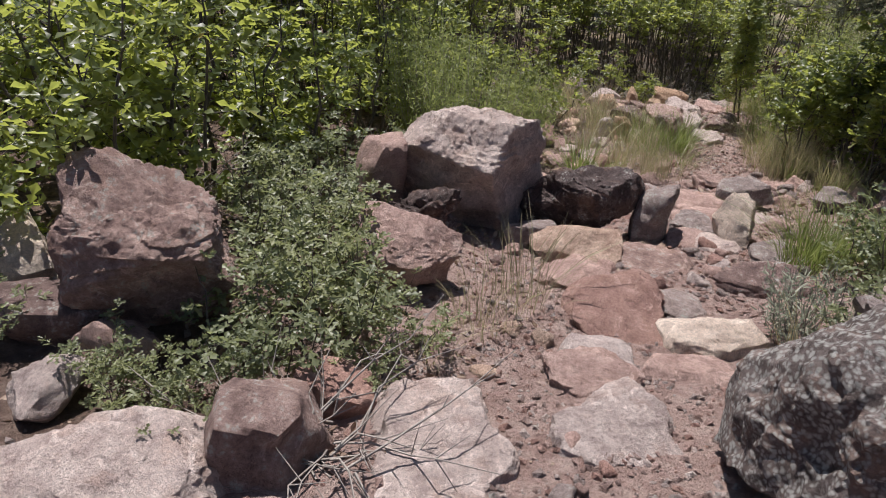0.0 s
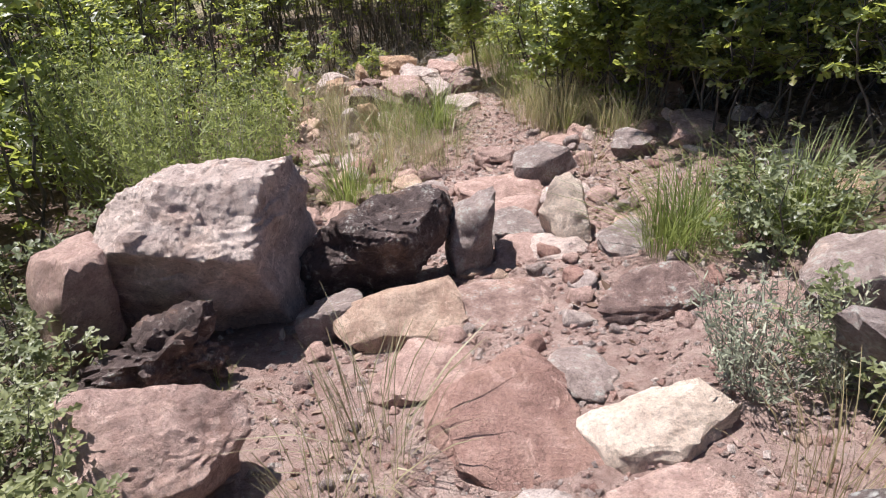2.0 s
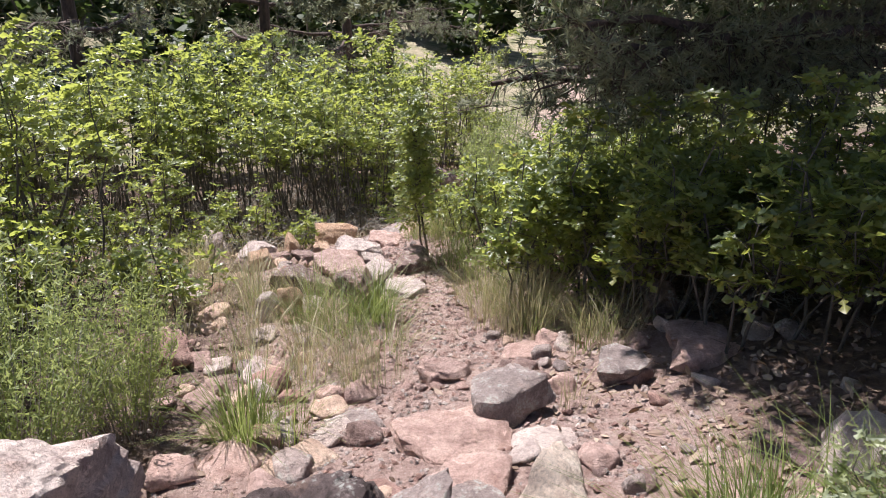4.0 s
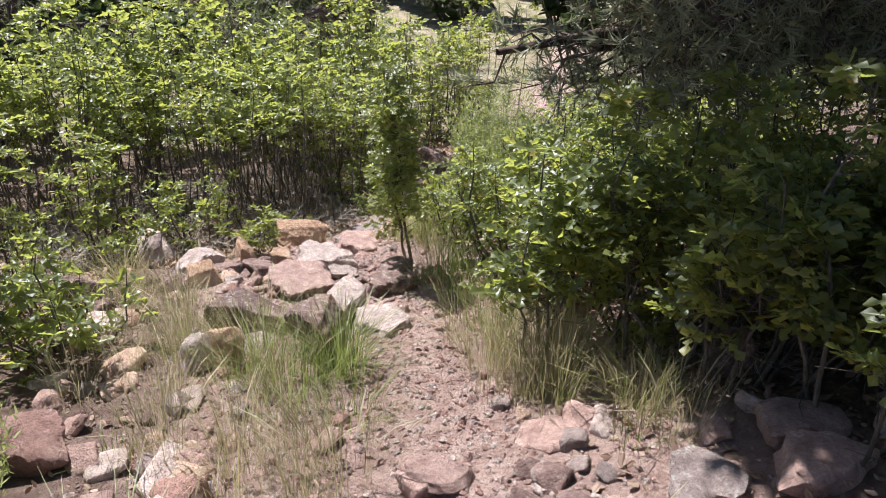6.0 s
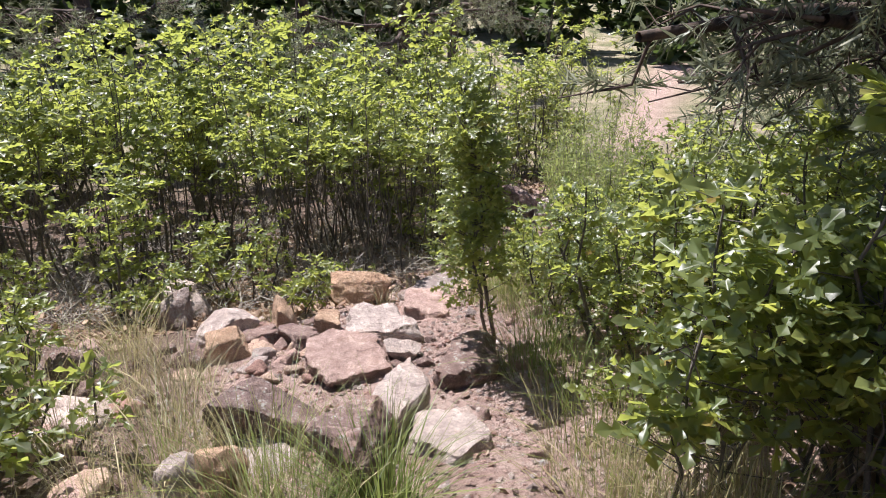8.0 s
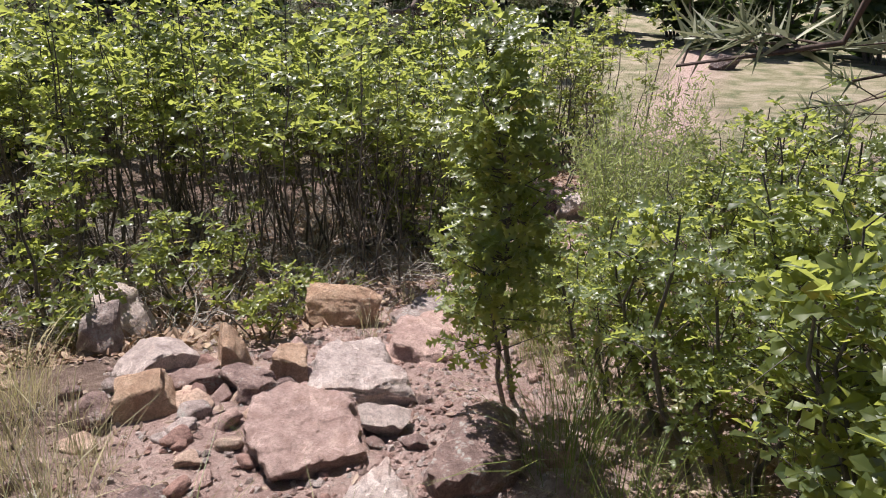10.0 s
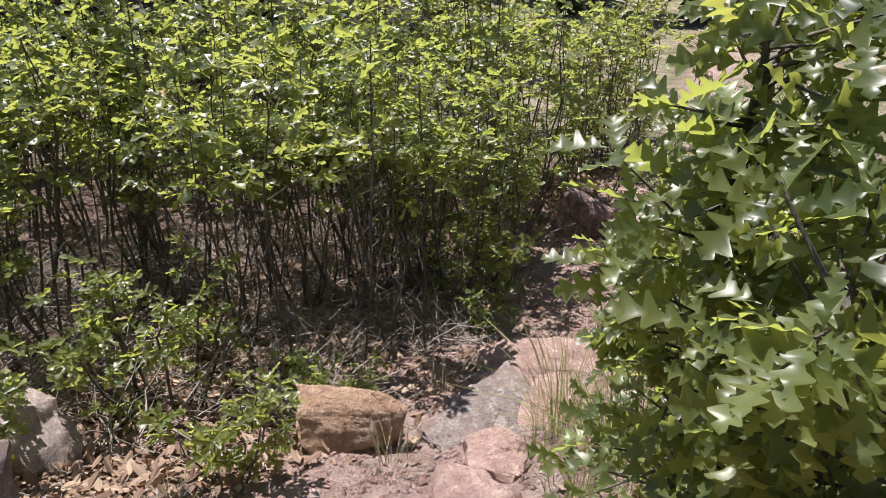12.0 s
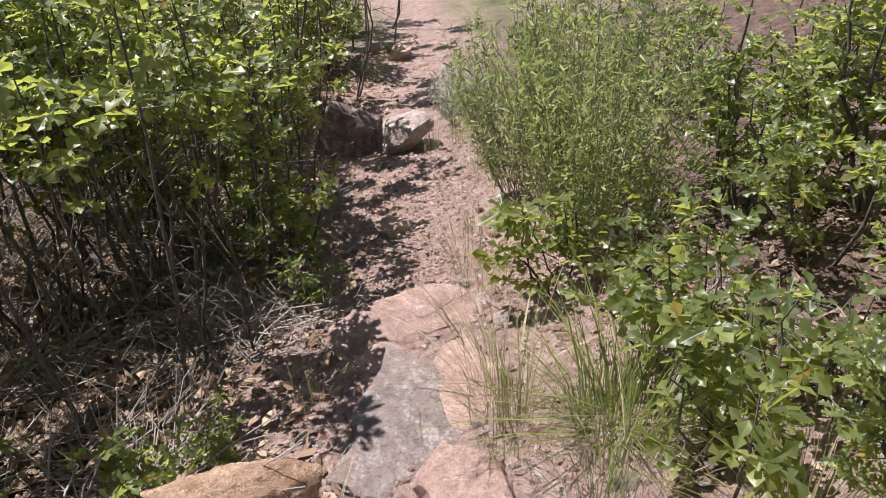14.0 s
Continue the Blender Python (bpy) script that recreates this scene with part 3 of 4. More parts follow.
boulder("slab", "pink bare slab across the trail", (1.95, 4.55), (0.7, 0.6, 0.24), -28, "pink", 51, 0.66, 4, cuts=FLAT, sides=6)
boulder("rock", "orange rounded rock by the grass", (2.72, 3.05), (0.34, 0.3, 0.24), -40, "orange", 52, 0.2, 4)
boulder("rock", "grey rock with a dark flat front", (2.18, 2.50), (0.42, 0.3, 0.26), -40, "grey", 53, 0.15, 4, cuts=((0, -1, 0, 0.55),))
boulder("rock", "tan-grey rock behind the grass", (2.55, 3.40), (0.32, 0.26, 0.2), -30, "tan", 54, 0.25, 3)
boulder("rock", "pale grey rock in the shade", (3.02, 3.50), (0.34, 0.28, 0.22), -30, "pale", 55, 0.2, 3)

# ---- the gully and its stones ----
boulder("rock", "pale blocky stone in the grass", (1.82, 7.25), (0.2, 0.2, 0.24), -28, "pale", 61, 0.15, 4)
boulder("rock", "orange-brown blocky stone in the grass", (1.98, 7.18), (0.18, 0.2, 0.30), -28, "orange", 62, 0.15, 4)
boulder("boulder", "dark lichened ledge rock behind the grass", (2.25, 7.62), (0.6, 0.3, 0.32), -28, "brown", 63, 0.3, 5, cuts=((0, -1, 0, 0.6), (0, 0, 1, 0.62)))
boulder("boulder", "dark rough boulder with grass against it", (2.40, 7.0), (0.30, 0.5, 0.40), -28, "brown", 64, 0.18, 5)
boulder("slab", "pale pink stone edging the path", (2.74, 7.32), (0.26, 0.55, 0.30), -26, "pale", 65, 0.3, 4, cuts=FLAT, sides=6)
boulder("slab", "pale pink step slab in the trail", (2.86, 7.05), (0.36, 0.42, 0.2), -26, "pale", 66, 0.5, 4, cuts=FLAT, sides=6)
boulder("boulder", "dark shaded rock under the oak sapling", (3.24, 7.66), (0.34, 0.5, 0.28), -26, "brown", 67, 0.52, 4, cuts=((0, 0, 1, 0.55), (0.5, -1, 0, 0.6)))
boulder("rock", "orange angular rock at the edge of the rock pile", (2.21, 8.78), (0.28, 0.26, 0.22), -21, "orange", 68, 0.2, 4, cuts=((0.2, -0.5, 1, 0.6),))
boulder("rock", "pale grey angular rock in the rock pile", (2.20, 9.10), (0.42, 0.36, 0.26), -21, "pale", 69, 0.2, 4, cuts=((-0.5, -0.3, 1, 0.42), (1, -0.7, 0.1, 0.55)), faces=3)
boulder("rock", "upright orange rock in the rock pile", (2.62, 9.12), (0.2, 0.2, 0.34), -21, "orange", 70, 0.16, 4, cuts=((0.1, -1, 0, 0.5), (0.15, -0.3, 1, 0.6)), faces=3)
boulder("rock", "tan angular rock in the rock pile", (2.88, 9.0), (0.2, 0.24, 0.2), -21, "orange", 71, 0.2, 4)
boulder("slab", "pale pink angular slab with a sharp front edge", (3.10, 8.50), (0.47, 0.46, 0.24), -21, "pale", 72, 0.22, 5, cuts=((0.1, -1, -0.1, 0.55), (0.06, -0.12, 1, 0.36), (-1, 0.2, 0, 0.62)), sides=5, faces=2)
for x, y, w, d, turn, seed in ((2.44, 8.98, 0.30, 0.16, -10, 171), (2.62, 8.92, 0.26, 0.2, -38, 172), (2.74, 8.80, 0.2, 0.14, 15, 173), (2.32, 9.08, 0.34, 0.18, -4, 174), (2.55, 9.1, 0.18, 0.12, 40, 175)):
    boulder("shard", "broken purple-brown shard of rock in the rock pile", (x, y), (w, d, 0.11), turn, "mauve", seed, 0.1, 4, tilt=(-8, 6), cuts=((0, 0, 1, 0.4),), sides=5, faces=2)
boulder("slab", "pale pink flat slab behind the sharp one", (3.16, 8.82), (0.38, 0.42, 0.22), -21, "pale", 73, 0.4, 4, cuts=FLAT, sides=6)
boulder("slab", "smooth pink slab in the rock pile", (3.50, 8.85), (0.36, 0.48, 0.26), -23, "pink", 74, 0.4, 4, cuts=FLAT, sides=6)
boulder("slab", "pink slab running under the oak sapling", (3.86, 9.35), (0.34, 0.42, 0.28), -25, "pink", 75, 0.58, 4, cuts=FLAT, sides=6)
boulder("slab", "broad red-pink slab at the foot of the rock pile", (2.72, 8.05), (0.56, 0.62, 0.28), -22, "pink", 76, 0.42, 5, cuts=FLAT, sides=6)
boulder("rock", "small pale rock beside the red-pink slab", (3.12, 8.22), (0.22, 0.2, 0.18), -22, "pale", 77, 0.25, 3)
boulder("boulder", "long orange-tan rock with a smooth rounded top", (3.36, 9.86), (0.52, 0.28, 0.30), -24, "orange", 78, 0.2, 5, cuts=((0, -0.5, 1, 0.6),))
boulder("slab", "broad flat pink-grey slab filling the path", (3.86, 9.62), (0.66, 0.86, 0.26), -42, "grey", 79, 0.58, 5, cuts=FLAT, sides=6)
boulder("slab", "tan broken slab with a cracked edge", (4.16, 9.62), (0.3, 0.6, 0.24), -42, "pink", 80, 0.62, 4, cuts=FLAT, sides=6)
boulder("slab", "flat pink slab half in shade across the path", (4.50, 10.32), (0.82, 0.5, 0.26), -42, "pink", 81, 0.62, 4, cuts=((0, 0, 1, 0.4),), sides=6)
boulder("rock", "pale broken stone lying on the trail", (5.45, 11.35), (0.18, 0.24, 0.10), -44, "tan", 82, 0.3, 3)
boulder("boulder", "dark grey boulder under the oaks", (6.35, 12.75), (0.62, 0.5, 0.5), -44, "brown", 83, 0.15, 4)
boulder("boulder", "pale boulder with a red undercut base beside the trail", (6.68, 12.38), (0.46, 0.42, 0.36), -44, "pale", 84, 0.15, 4, cuts=((0.2, -0.8, -0.5, 0.5),))
boulder("rock", "tan rock beside the lower trail", (9.0, 14.7), (0.3, 0.3, 0.26), -44, "tan", 85, 0.2, 3)
boulder("boulder", "pale grey boulder below the feathery bush", (7.85, 12.8), (0.6, 0.5, 0.42), -44, "grey", 86, 0.2, 4)
boulder("rock", "white rock under the thicket", (1.95, 9.85), (0.28, 0.3, 0.36), -21, "grey", 87, 0.2, 4)
boulder("rock", "grey-brown rock half hidden in the grass", (1.35, 8.75), (0.34, 0.3, 0.26), -24, "brown", 93, 0.2, 4)
boulder("slab", "pale low slab in the dry grass", (1.55, 8.2), (0.34, 0.3, 0.16), -24, "pale", 94, 0.4, 4, cuts=FLAT, sides=6)
boulder("rock", "pale grey rock under the first oaks", (2.02, 10.3), (0.42, 0.36, 0.4), -24, "pale", 95, 0.2, 4)
boulder("rock", "red-brown rock at the edge of the grass", (0.98, 6.55), (0.4, 0.34, 0.3), -26, "red", 96, 0.2, 4)
boulder("boulder", "dark boulder alone in the clearing", (20.4, 24.9), (1.1, 0.8, 0.6), -40, "dark", 88, 0.2, 4)
boulder("rock", "grey block in the shade of the oaks", (3.98, 5.45), (0.26, 0.25, 0.3), -30, "brown", 89, 0.2, 3)
boulder("slab", "pink flat slab in dappled shade", (3.66, 4.85), (0.36, 0.3, 0.14), -30, "pink", 90, 0.35, 3, cuts=FLAT, sides=6)
boulder("slab", "pink slab under the oak branches", (3.48, 4.65), (0.4, 0.3, 0.14), -30, "pink", 91, 0.35, 3, cuts=FLAT, sides=6)
boulder("rock", "grey rock in dappled shade", (3.08, 4.85), (0.3, 0.26, 0.2), -30, "grey", 92, 0.2, 3)

# ---- oak thickets ----
oak_tall = [shrub("oak_shrub", "tall scrub oak with bare stems and a lobed-leaf crown", "shrub", 100 + i, 2.15, 0.72, 6, 66, 7, 0.09, 0.5, stem_r=0.011, rooted=0.8, bare=8) for i in range(3)]
oak_bush = [shrub("oak_bush", "dense scrub oak leafy down to the ground", "shrub", 110 + i, 1.35, 0.62, 7, 108, 8, 0.085, 0.12) for i in range(3)]
oak_front = [shrub("oak_shrub", "slender scrub oak with high leaves over bare twiggy stems", "shrub", 105 + i, 2.35, 0.6, 5, 60, 7, 0.09, 0.6, stem_r=0.011, rooted=0.7, bare=18) for i in range(2)]
oak_shade = [shrub("oak_bush", "scrub oak of dark glossy leaves over bare shaded ground", "shrub", 118 + i, 1.35, 0.62, 6, 120, 8, 0.085, 0.34, stem_r=0.012, rooted=0.5, bare=6) for i in range(2)]
oak_near = [shrub("oak_bush", "dense scrub oak with broad lobed leaves beside the trail", "shrub", 115 + i, 1.3, 0.6, 7, 120, 8, 0.08, 0.1, shape=leaf_shape()) for i in range(2)]
oak_low = [shrub("oak_seedling", "low leafy oak sprout on the ground", "shrub", 120 + i, 0.55, 0.34, 5, 42, 7, 0.075, 0.1, stem_r=0.008) for i in range(3)]
oak_fine = [shrub("low_shrub", "low grey-green small-leaved shrub among the rocks", "shrub", 125 + i, 0.5, 0.3, 6, 80, 7, 0.048, 0.1, SAGE_LEAF, stem_r=0.006) for i in range(2)]
rng = np.random.default_rng(7)


def thicket(kinds, spots, lo, hi):
    for k, (x, y) in enumerate(spots):
        stand(kinds[k % len(kinds)], x + rng.normal(0, 0.06), y + rng.normal(0, 0.06), rng.uniform(0, 360), rng.uniform(lo, hi))


def grid(x0, x1, y0, y1, step, keep):
    out = []
    for x in np.arange(x0, x1, step):
        for y in np.arange(y0, y1, step):
            p, q = x + rng.uniform(-0.3, 0.3) * step, y + rng.uniform(-0.3, 0.3) * step
            if keep(p, q):
                out.append((p, q))
    return out


trail_x = lambda y: float(np.interp(y, TRAIL_Y, TRAIL_X))
thicket(oak_bush, grid(-3.2, 0.4, 3.4, 9.4, 0.82, lambda x, y: x < -0.95 + 0.28 * (y - 4.2) and not (y < 4.4 and x > -1.3)), 0.85, 1.35)
thicket(oak_tall, grid(-4.5, 0.9, 7.2, 11.0, 0.95, lambda x, y: x < 0.15 + 0.12 * (y - 7)), 1.1, 1.4)
thicket(oak_tall, grid(-3.5, 4.8, 11.4, 12.9, 0.74, lambda x, y: x < trail_x(y) - 1.1 and y > 11.55 + 0.45 * max(0.0, 3.2 - x)), 0.85, 1.05)
thicket(oak_front, [(3.55, 11.25), (4.15, 11.35), (4.62, 11.85), (3.3, 11.6), (4.95, 12.2), (4.1, 11.95), (1.6, 11.6)], 0.9, 1.08)
thicket(oak_tall, grid(-4.5, 10.0, 12.8, 16.6, 0.95, lambda x, y: x < trail_x(y) - 1.05), 1.15, 1.5)
thicket(oak_bush, [(0.35, 7.9), (0.5, 9.0), (0.9, 10.1), (1.7, 10.6), (2.72, 10.95), (0.2, 7.0)], 0.65, 0.9)
thicket(oak_bush, [(4.5, 6.3), (4.7, 5.7), (4.8, 5.0), (4.7, 4.2), (4.5, 3.3)], 0.8, 0.95)
thicket(oak_shade, [(4.1, 6.72), (4.12, 6.15), (4.1, 5.55), (4.12, 4.95), (4.1, 4.4), (3.74, 6.5), (3.8, 5.95), (3.82, 5.4), (3.8, 4.9), (4.0, 3.85), (3.85, 3.4), (4.2, 2.9), (4.5, 3.6), (4.55, 4.7)], 0.85, 1.05)
thicket(oak_bush, grid(4.6, 7.0, 3.6, 9.0, 0.8, lambda x, y: x > trail_x(y) + 1.45 and x > 4.9 - 0.3 * (y - 5)), 0.8, 1.0)
thicket(oak_bush, grid(6.0, 9.0, 8.8, 12.5, 1.0, lambda x, y: x > trail_x(y) + 1.3), 0.6, 0.9)
thicket(oak_bush, [(4.55, 7.1), (4.2, 6.7), (4.8, 7.5)], 0.78, 0.9)
thicket(oak_near, [(4.2, 7.5), (4.95, 7.95), (4.4, 7.8)], 0.78, 0.9)
thicket(oak_bush, [(5.1, 12.8), (5.9, 13.6), (6.8, 14.4), (7.8, 15.2), (8.8, 16.0), (9.7, 16.8), (4.6, 12.2)], 0.8, 1.1)
thicket(oak_near, [(4.02, 8.05), (4.3, 8.5), (3.95, 7.3)], 0.55, 0.68)
thicket(oak_bush, [(5.15, 8.6), (5.5, 9.05), (5.9, 9.4)], 0.62, 0.75)
thicket(oak_low, [(5.15, 9.95), (2.95, 9.75),
                  (1.2, 7.6), (1.35, 8.0), (1.1, 8.6), (4.35, 8.85), (4.6, 9.1), (1.85, 10.1), (4.9, 11.5), (5.35, 9.7), (4.75, 9.35), (3.75, 6.0), (3.7, 6.95)], 0.8, 1.25)
thicket(oak_fine, [(-0.5, 2.5), (-0.68, 2.2), (-0.38, 2.25), (-0.45, 3.1), (-0.3, 2.65), (2.4, 2.9), (2.55, 3.15), (1.85, 2.2)], 0.75, 1.0)
thicket(oak_fine, [(-1.05, 1.78), (-0.8, 1.7), (-1.25, 1.95), (-0.62, 1.88), (-0.95, 2.02), (-1.55, 2.1), (-0.15, 2.0), (-0.05, 2.45)], 0.42, 0.6)
thicket(oak_fine, [(-0.72, 3.4), (-1.0, 3.65), (-0.78, 4.15), (-0.5, 4.75), (-0.55, 2.95), (-0.85, 3.05), (-0.95, 4.6), (-0.62, 3.75), (-0.3, 5.1)], 0.85, 1.2)
thicket(oak_low, [(3.72, 10.5), (4.75, 11.2), (3.3, 10.35)], 0.5, 0.7)
sapling = shrub("oak_sapling", "young oak with a single dark stem and backlit leaves", "tree", 131, 2.2, 0.27, 2, 290, 7, 0.072, 0.22, stem_r=0.018, shape=leaf_shape(), single=290, twig=1.2)
sapling.matrix_basis = pose(3.74, 8.28, gz(3.74, 8.28) + 0.03, 12, -13, 0) @ Matrix.Scale(0.95, 4)

# ---- feathery bushes ----
feather = feather_shrub("feathery_bush", "soft light-green feathery bush of upright wands", 140, 1.25, 0.55, 90, FEATHER)
for x, y, s in ((0.25, 5.6, 1.0), (0.75, 5.9, 0.8), (5.85, 10.25, 1.35), (6.3, 10.9, 1.1), (-0.1, 6.3, 1.1), (5.9, 13.6, 1.0)):
    stand(feather, x, y, rng.uniform(0, 360), s)
silver = feather_shrub("sagebrush", "small silvery-grey sage with fine dry leaves", 141, 0.42, 0.26, 60, SILVER, 24, 0.03, 0.2)
for x, y, s in ((1.66, 2.5, 1.0), (1.85, 2.35, 0.8), (7.5, 12.45, 1.3), (7.7, 12.75, 1.1)):
    stand(silver, x, y, rng.uniform(0, 360), s)

# ---- grasses ----
green = [tuft("grass_tuft", "green arching bunch grass", 150 + i, 120, 0.5, 0.55, GRASS, 1.1) for i in range(3)]
dry = [tuft("dry_grass_tuft", "tall straw-coloured bunch grass with seed heads", 160 + i, 105, 0.52, 0.55, STRAW, 0.75, 34) for i in range(3)]
lush = [tuft("grass_tuft", "lush green arching bunch grass beside the trail", 155 + i, 240, 0.5, 0.5, GRASS, 1.15, wide=1.9) for i in range(2)]
thicket(lush, [(2.32, 3.5), (2.18, 3.42), (2.55, 3.0), (2.66, 3.2), (2.5, 6.85), (4.4, 9.3), (1.28, 5.55)], 0.8, 1.0)
thicket(green, [(1.95, 6.9), (2.2, 7.25), (2.3, 6.75), (3.75, 7.9), (3.55, 7.3), (1.75, 7.6), (2.55, 6.9), (2.6, 7.25), (2.17, 3.4), (2.5, 3.0), (2.35, 3.25), (3.35, 6.7), (3.5, 7.0), (2.15, 6.6), (2.3, 6.35), (3.7, 7.6), (4.3, 9.5), (4.45, 9.25), (4.15, 8.75), (1.3, 5.4), (1.0, 9.2), (1.5, 8.9)], 0.8, 1.2)
thicket(dry, [(2.0, 7.0), (2.2, 6.9), (2.25, 7.4), (1.5, 6.4), (1.7, 7.4), (1.85, 7.75), (2.1, 8.0), (1.55, 7.95), (1.35, 8.5), (1.65, 8.7), (2.0, 8.5), (1.45, 9.0), (1.8, 9.2), (2.0, 6.1), (1.85, 5.8), (2.2, 5.95), (3.35, 6.4), (3.45, 6.65), (0.32, 2.85), (0.25, 2.55), (1.75, 6.0), (1.9, 6.3), (2.05, 6.55), (1.6, 6.8), (1.75, 7.05), (2.1, 6.2), (3.2, 6.2), (3.15, 6.5), (3.3, 6.85), (1.4, 7.2), (1.55, 7.6), (1.9, 8.1),
              (1.75, 8.4), (1.6, 9.3), (3.9, 8.1), (4.0, 8.6), (4.35, 9.7), (4.1, 9.2), (1.4, 2.15), (6.9, 12.3), (5.2, 10.4), (3.3, 6.05), (3.42, 6.2), (3.25, 5.8), (3.45, 5.9), (3.35, 5.6), (3.55, 6.3), (3.15, 6.1), (3.4, 5.4), (3.5, 5.7)], 0.7, 1.05)
thicket(green, [(3.35, 5.95), (3.5, 6.05), (3.3, 6.3), (3.55, 5.6)], 0.6, 0.9)

# ---- pines ----
def pine(name, label, seed, trunk_h, trunk_r, limbs, mat=NEEDLE):
    """Limbs are rows of height, turn, length, drop."""
    r = np.random.default_rng(seed)
    root = tagged(new(name), label, "tree")
    u = np.linspace(0, 1, 9)
    line = np.stack([0.12 * np.sin(u * 3), 0.1 * np.sin(u * 2.2 + 1) - 0.08, u * trunk_h - 0.2], 1)
    part("trunk", mesh_of("trunk", *tube(line, trunk_r * (1 - 0.75 * u), 10), PINE_BARK), root)
    for h, turn, length, drop in limbs:
        a = radians(turn)
        out = np.array([math.cos(a), math.sin(a), 0])
        side = np.array([-out[1], out[0], 0])
        q = np.linspace(0, 1, 9)[:, None]
        limb = np.array([0, 0, h]) + out * length * q + np.array([0, 0, 1]) * (drop * q ** 1.5) + np.cumsum(r.normal(0, 0.045, (9, 3)), 0) * (q > 0)
        pieces = [tube(limb, np.linspace(0.07, 0.014, 9) * (length / 3) ** 0.5, 6)]
        places, ways = [], []
        for k in range(int(19 * length)):
            s = r.uniform(0.12, 1.0)
            i = min(int(s * 8), 7)
            start = limb[i] + (limb[i + 1] - limb[i]) * (s * 8 - i)
            d = side * r.choice((-1, 1)) * r.uniform(0.4, 1) + out * r.uniform(0.1, 0.8) + np.array([0, 0, r.uniform(-0.9, 0.25)])
            bl = r.uniform(0.25, 0.8) * (1.1 - 0.4 * s)
            end = start + d * bl
            mid = (start + end) / 2 + r.normal(0, 0.05, 3)
            pieces.append(tube([start, mid, end], [0.009, 0.006, 0.003], 3))
            for w in range(5):
                p = mid + (end - mid) * r.uniform(0, 1)
                e = p + r.normal(0, 0.11, 3)
                pieces.append(tube([p, e], [0.003, 0.0015], 3))
                if s > 0.3 and r.uniform() < 0.9:
                    n = 16 if h > 3.0 or trunk_r < 0.18 else 24
                    places.append(np.repeat(e[None], n, 0) - (e - p) * r.uniform(0, 0.6, (n, 1)))
                    ways.append(r.normal(0, 1, (n, 3)) + (e - p) * 6 + (0, 0, 0.2))
        limb_ob = part("limb", mesh_of("limb", *join(pieces), PINE_BARK), root)
        pl, wy = np.vstack(places), np.vstack(ways)
        # needles on limbs above 3 m are oversized, to thicken their cast shade
        v, f = scatter_leaves((np.array([(-0.5, 0, 0), (0.5, 0, 0), (0, 1, 0)]), np.array([(0, 1, 2)])), pl, wy, r.normal(0, 1, pl.shape), r.uniform(0.05, 0.10, len(pl)) * (1.9 if h > 3.0 else 1.0), 0.3 if h > 3.0 else 0.13)
        part("needles", mesh_of("needles", v, f, mat, False), limb_ob)
    return root


# limbs above 3 m are out of view, added to shade the right-hand oaks
near_pine = pine("pine_tree", "dark conifer with low heavy limbs and hanging grey-green foliage", 170, 8.0, 0.2,
                 [(3.4, 186, 6.2, 0.2), (3.9, 179, 5.9, 0.2), (3.4, 170, 5.5, 0.2), (3.6, 194, 6.4, 0.2), (3.8, 203, 6.4, 0.2), (3.4, 210, 6.2, 0.2), (3.7, 182, 5.6, 0.2),
                  (1.5, 178, 5.5, -0.2), (1.7, 184, 5.4, -0.1), (1.25, 182, 5.2, -0.05), (1.05, 168, 4.4, -0.1), (1.6, 187, 5.3, 0.1), (1.8, 172, 4.5, 0.1), (2.1, 180, 5.3, 0.1), (2.3, 165, 4.1, 0.2), (2.5, 191, 5.3, 0.2), (2.9, 176, 5.1, 0.2), (3.2, 185, 5.2, 0.3),
                  (3.6, 170, 4.1, 0.3), (3.4, 160, 4.2, 0.2), (3.3, 171, 4.4, 0.3), (5.6, 175, 5.5, 0.4), (4.2, 182, 4.7, 0.3), (2.6, 250, 3.0, 0.2), (3.0, 90, 3.0, 0.2), (3.4, 300, 3.0, 0.3), (4.8, 200, 3.7, 0.4), (5.0, 120, 3.0, 0.4),
                  (3.3, 181, 5.6, 0.3), (4.4, 194, 5.7, 0.4), (3.5, 198, 5.5, 0.3)])
near_pine.location = (9.1, 6.7, gz(8.4, 6.7))
far_pine = pine("pine_tree", "dark leaning pine beyond the thicket", 171, 8.0, 0.16,
                [(1.9, 200, 2.2, -0.2), (2.2, 330, 2.4, -0.3), (2.6, 100, 2.0, 0.1), (2.4, 260, 2.3, 0.0), (3.2, 20, 2.2, 0.2), (3.4, 180, 2.2, 0.2), (4.0, 280, 2.0, 0.2)])
stand(far_pine, 4.9, 18.0)
for x, y, a, k in ((-2.0, 18.5, 40, 1.0), (1.6, 20.0, 150, 1.2), (8.2, 21.5, 250, 1.1), (-6.0, 15.0, 80, 1.1), (11.5, 26.0, 10, 1.3)):
    stand(far_pine, x, y, a, k)

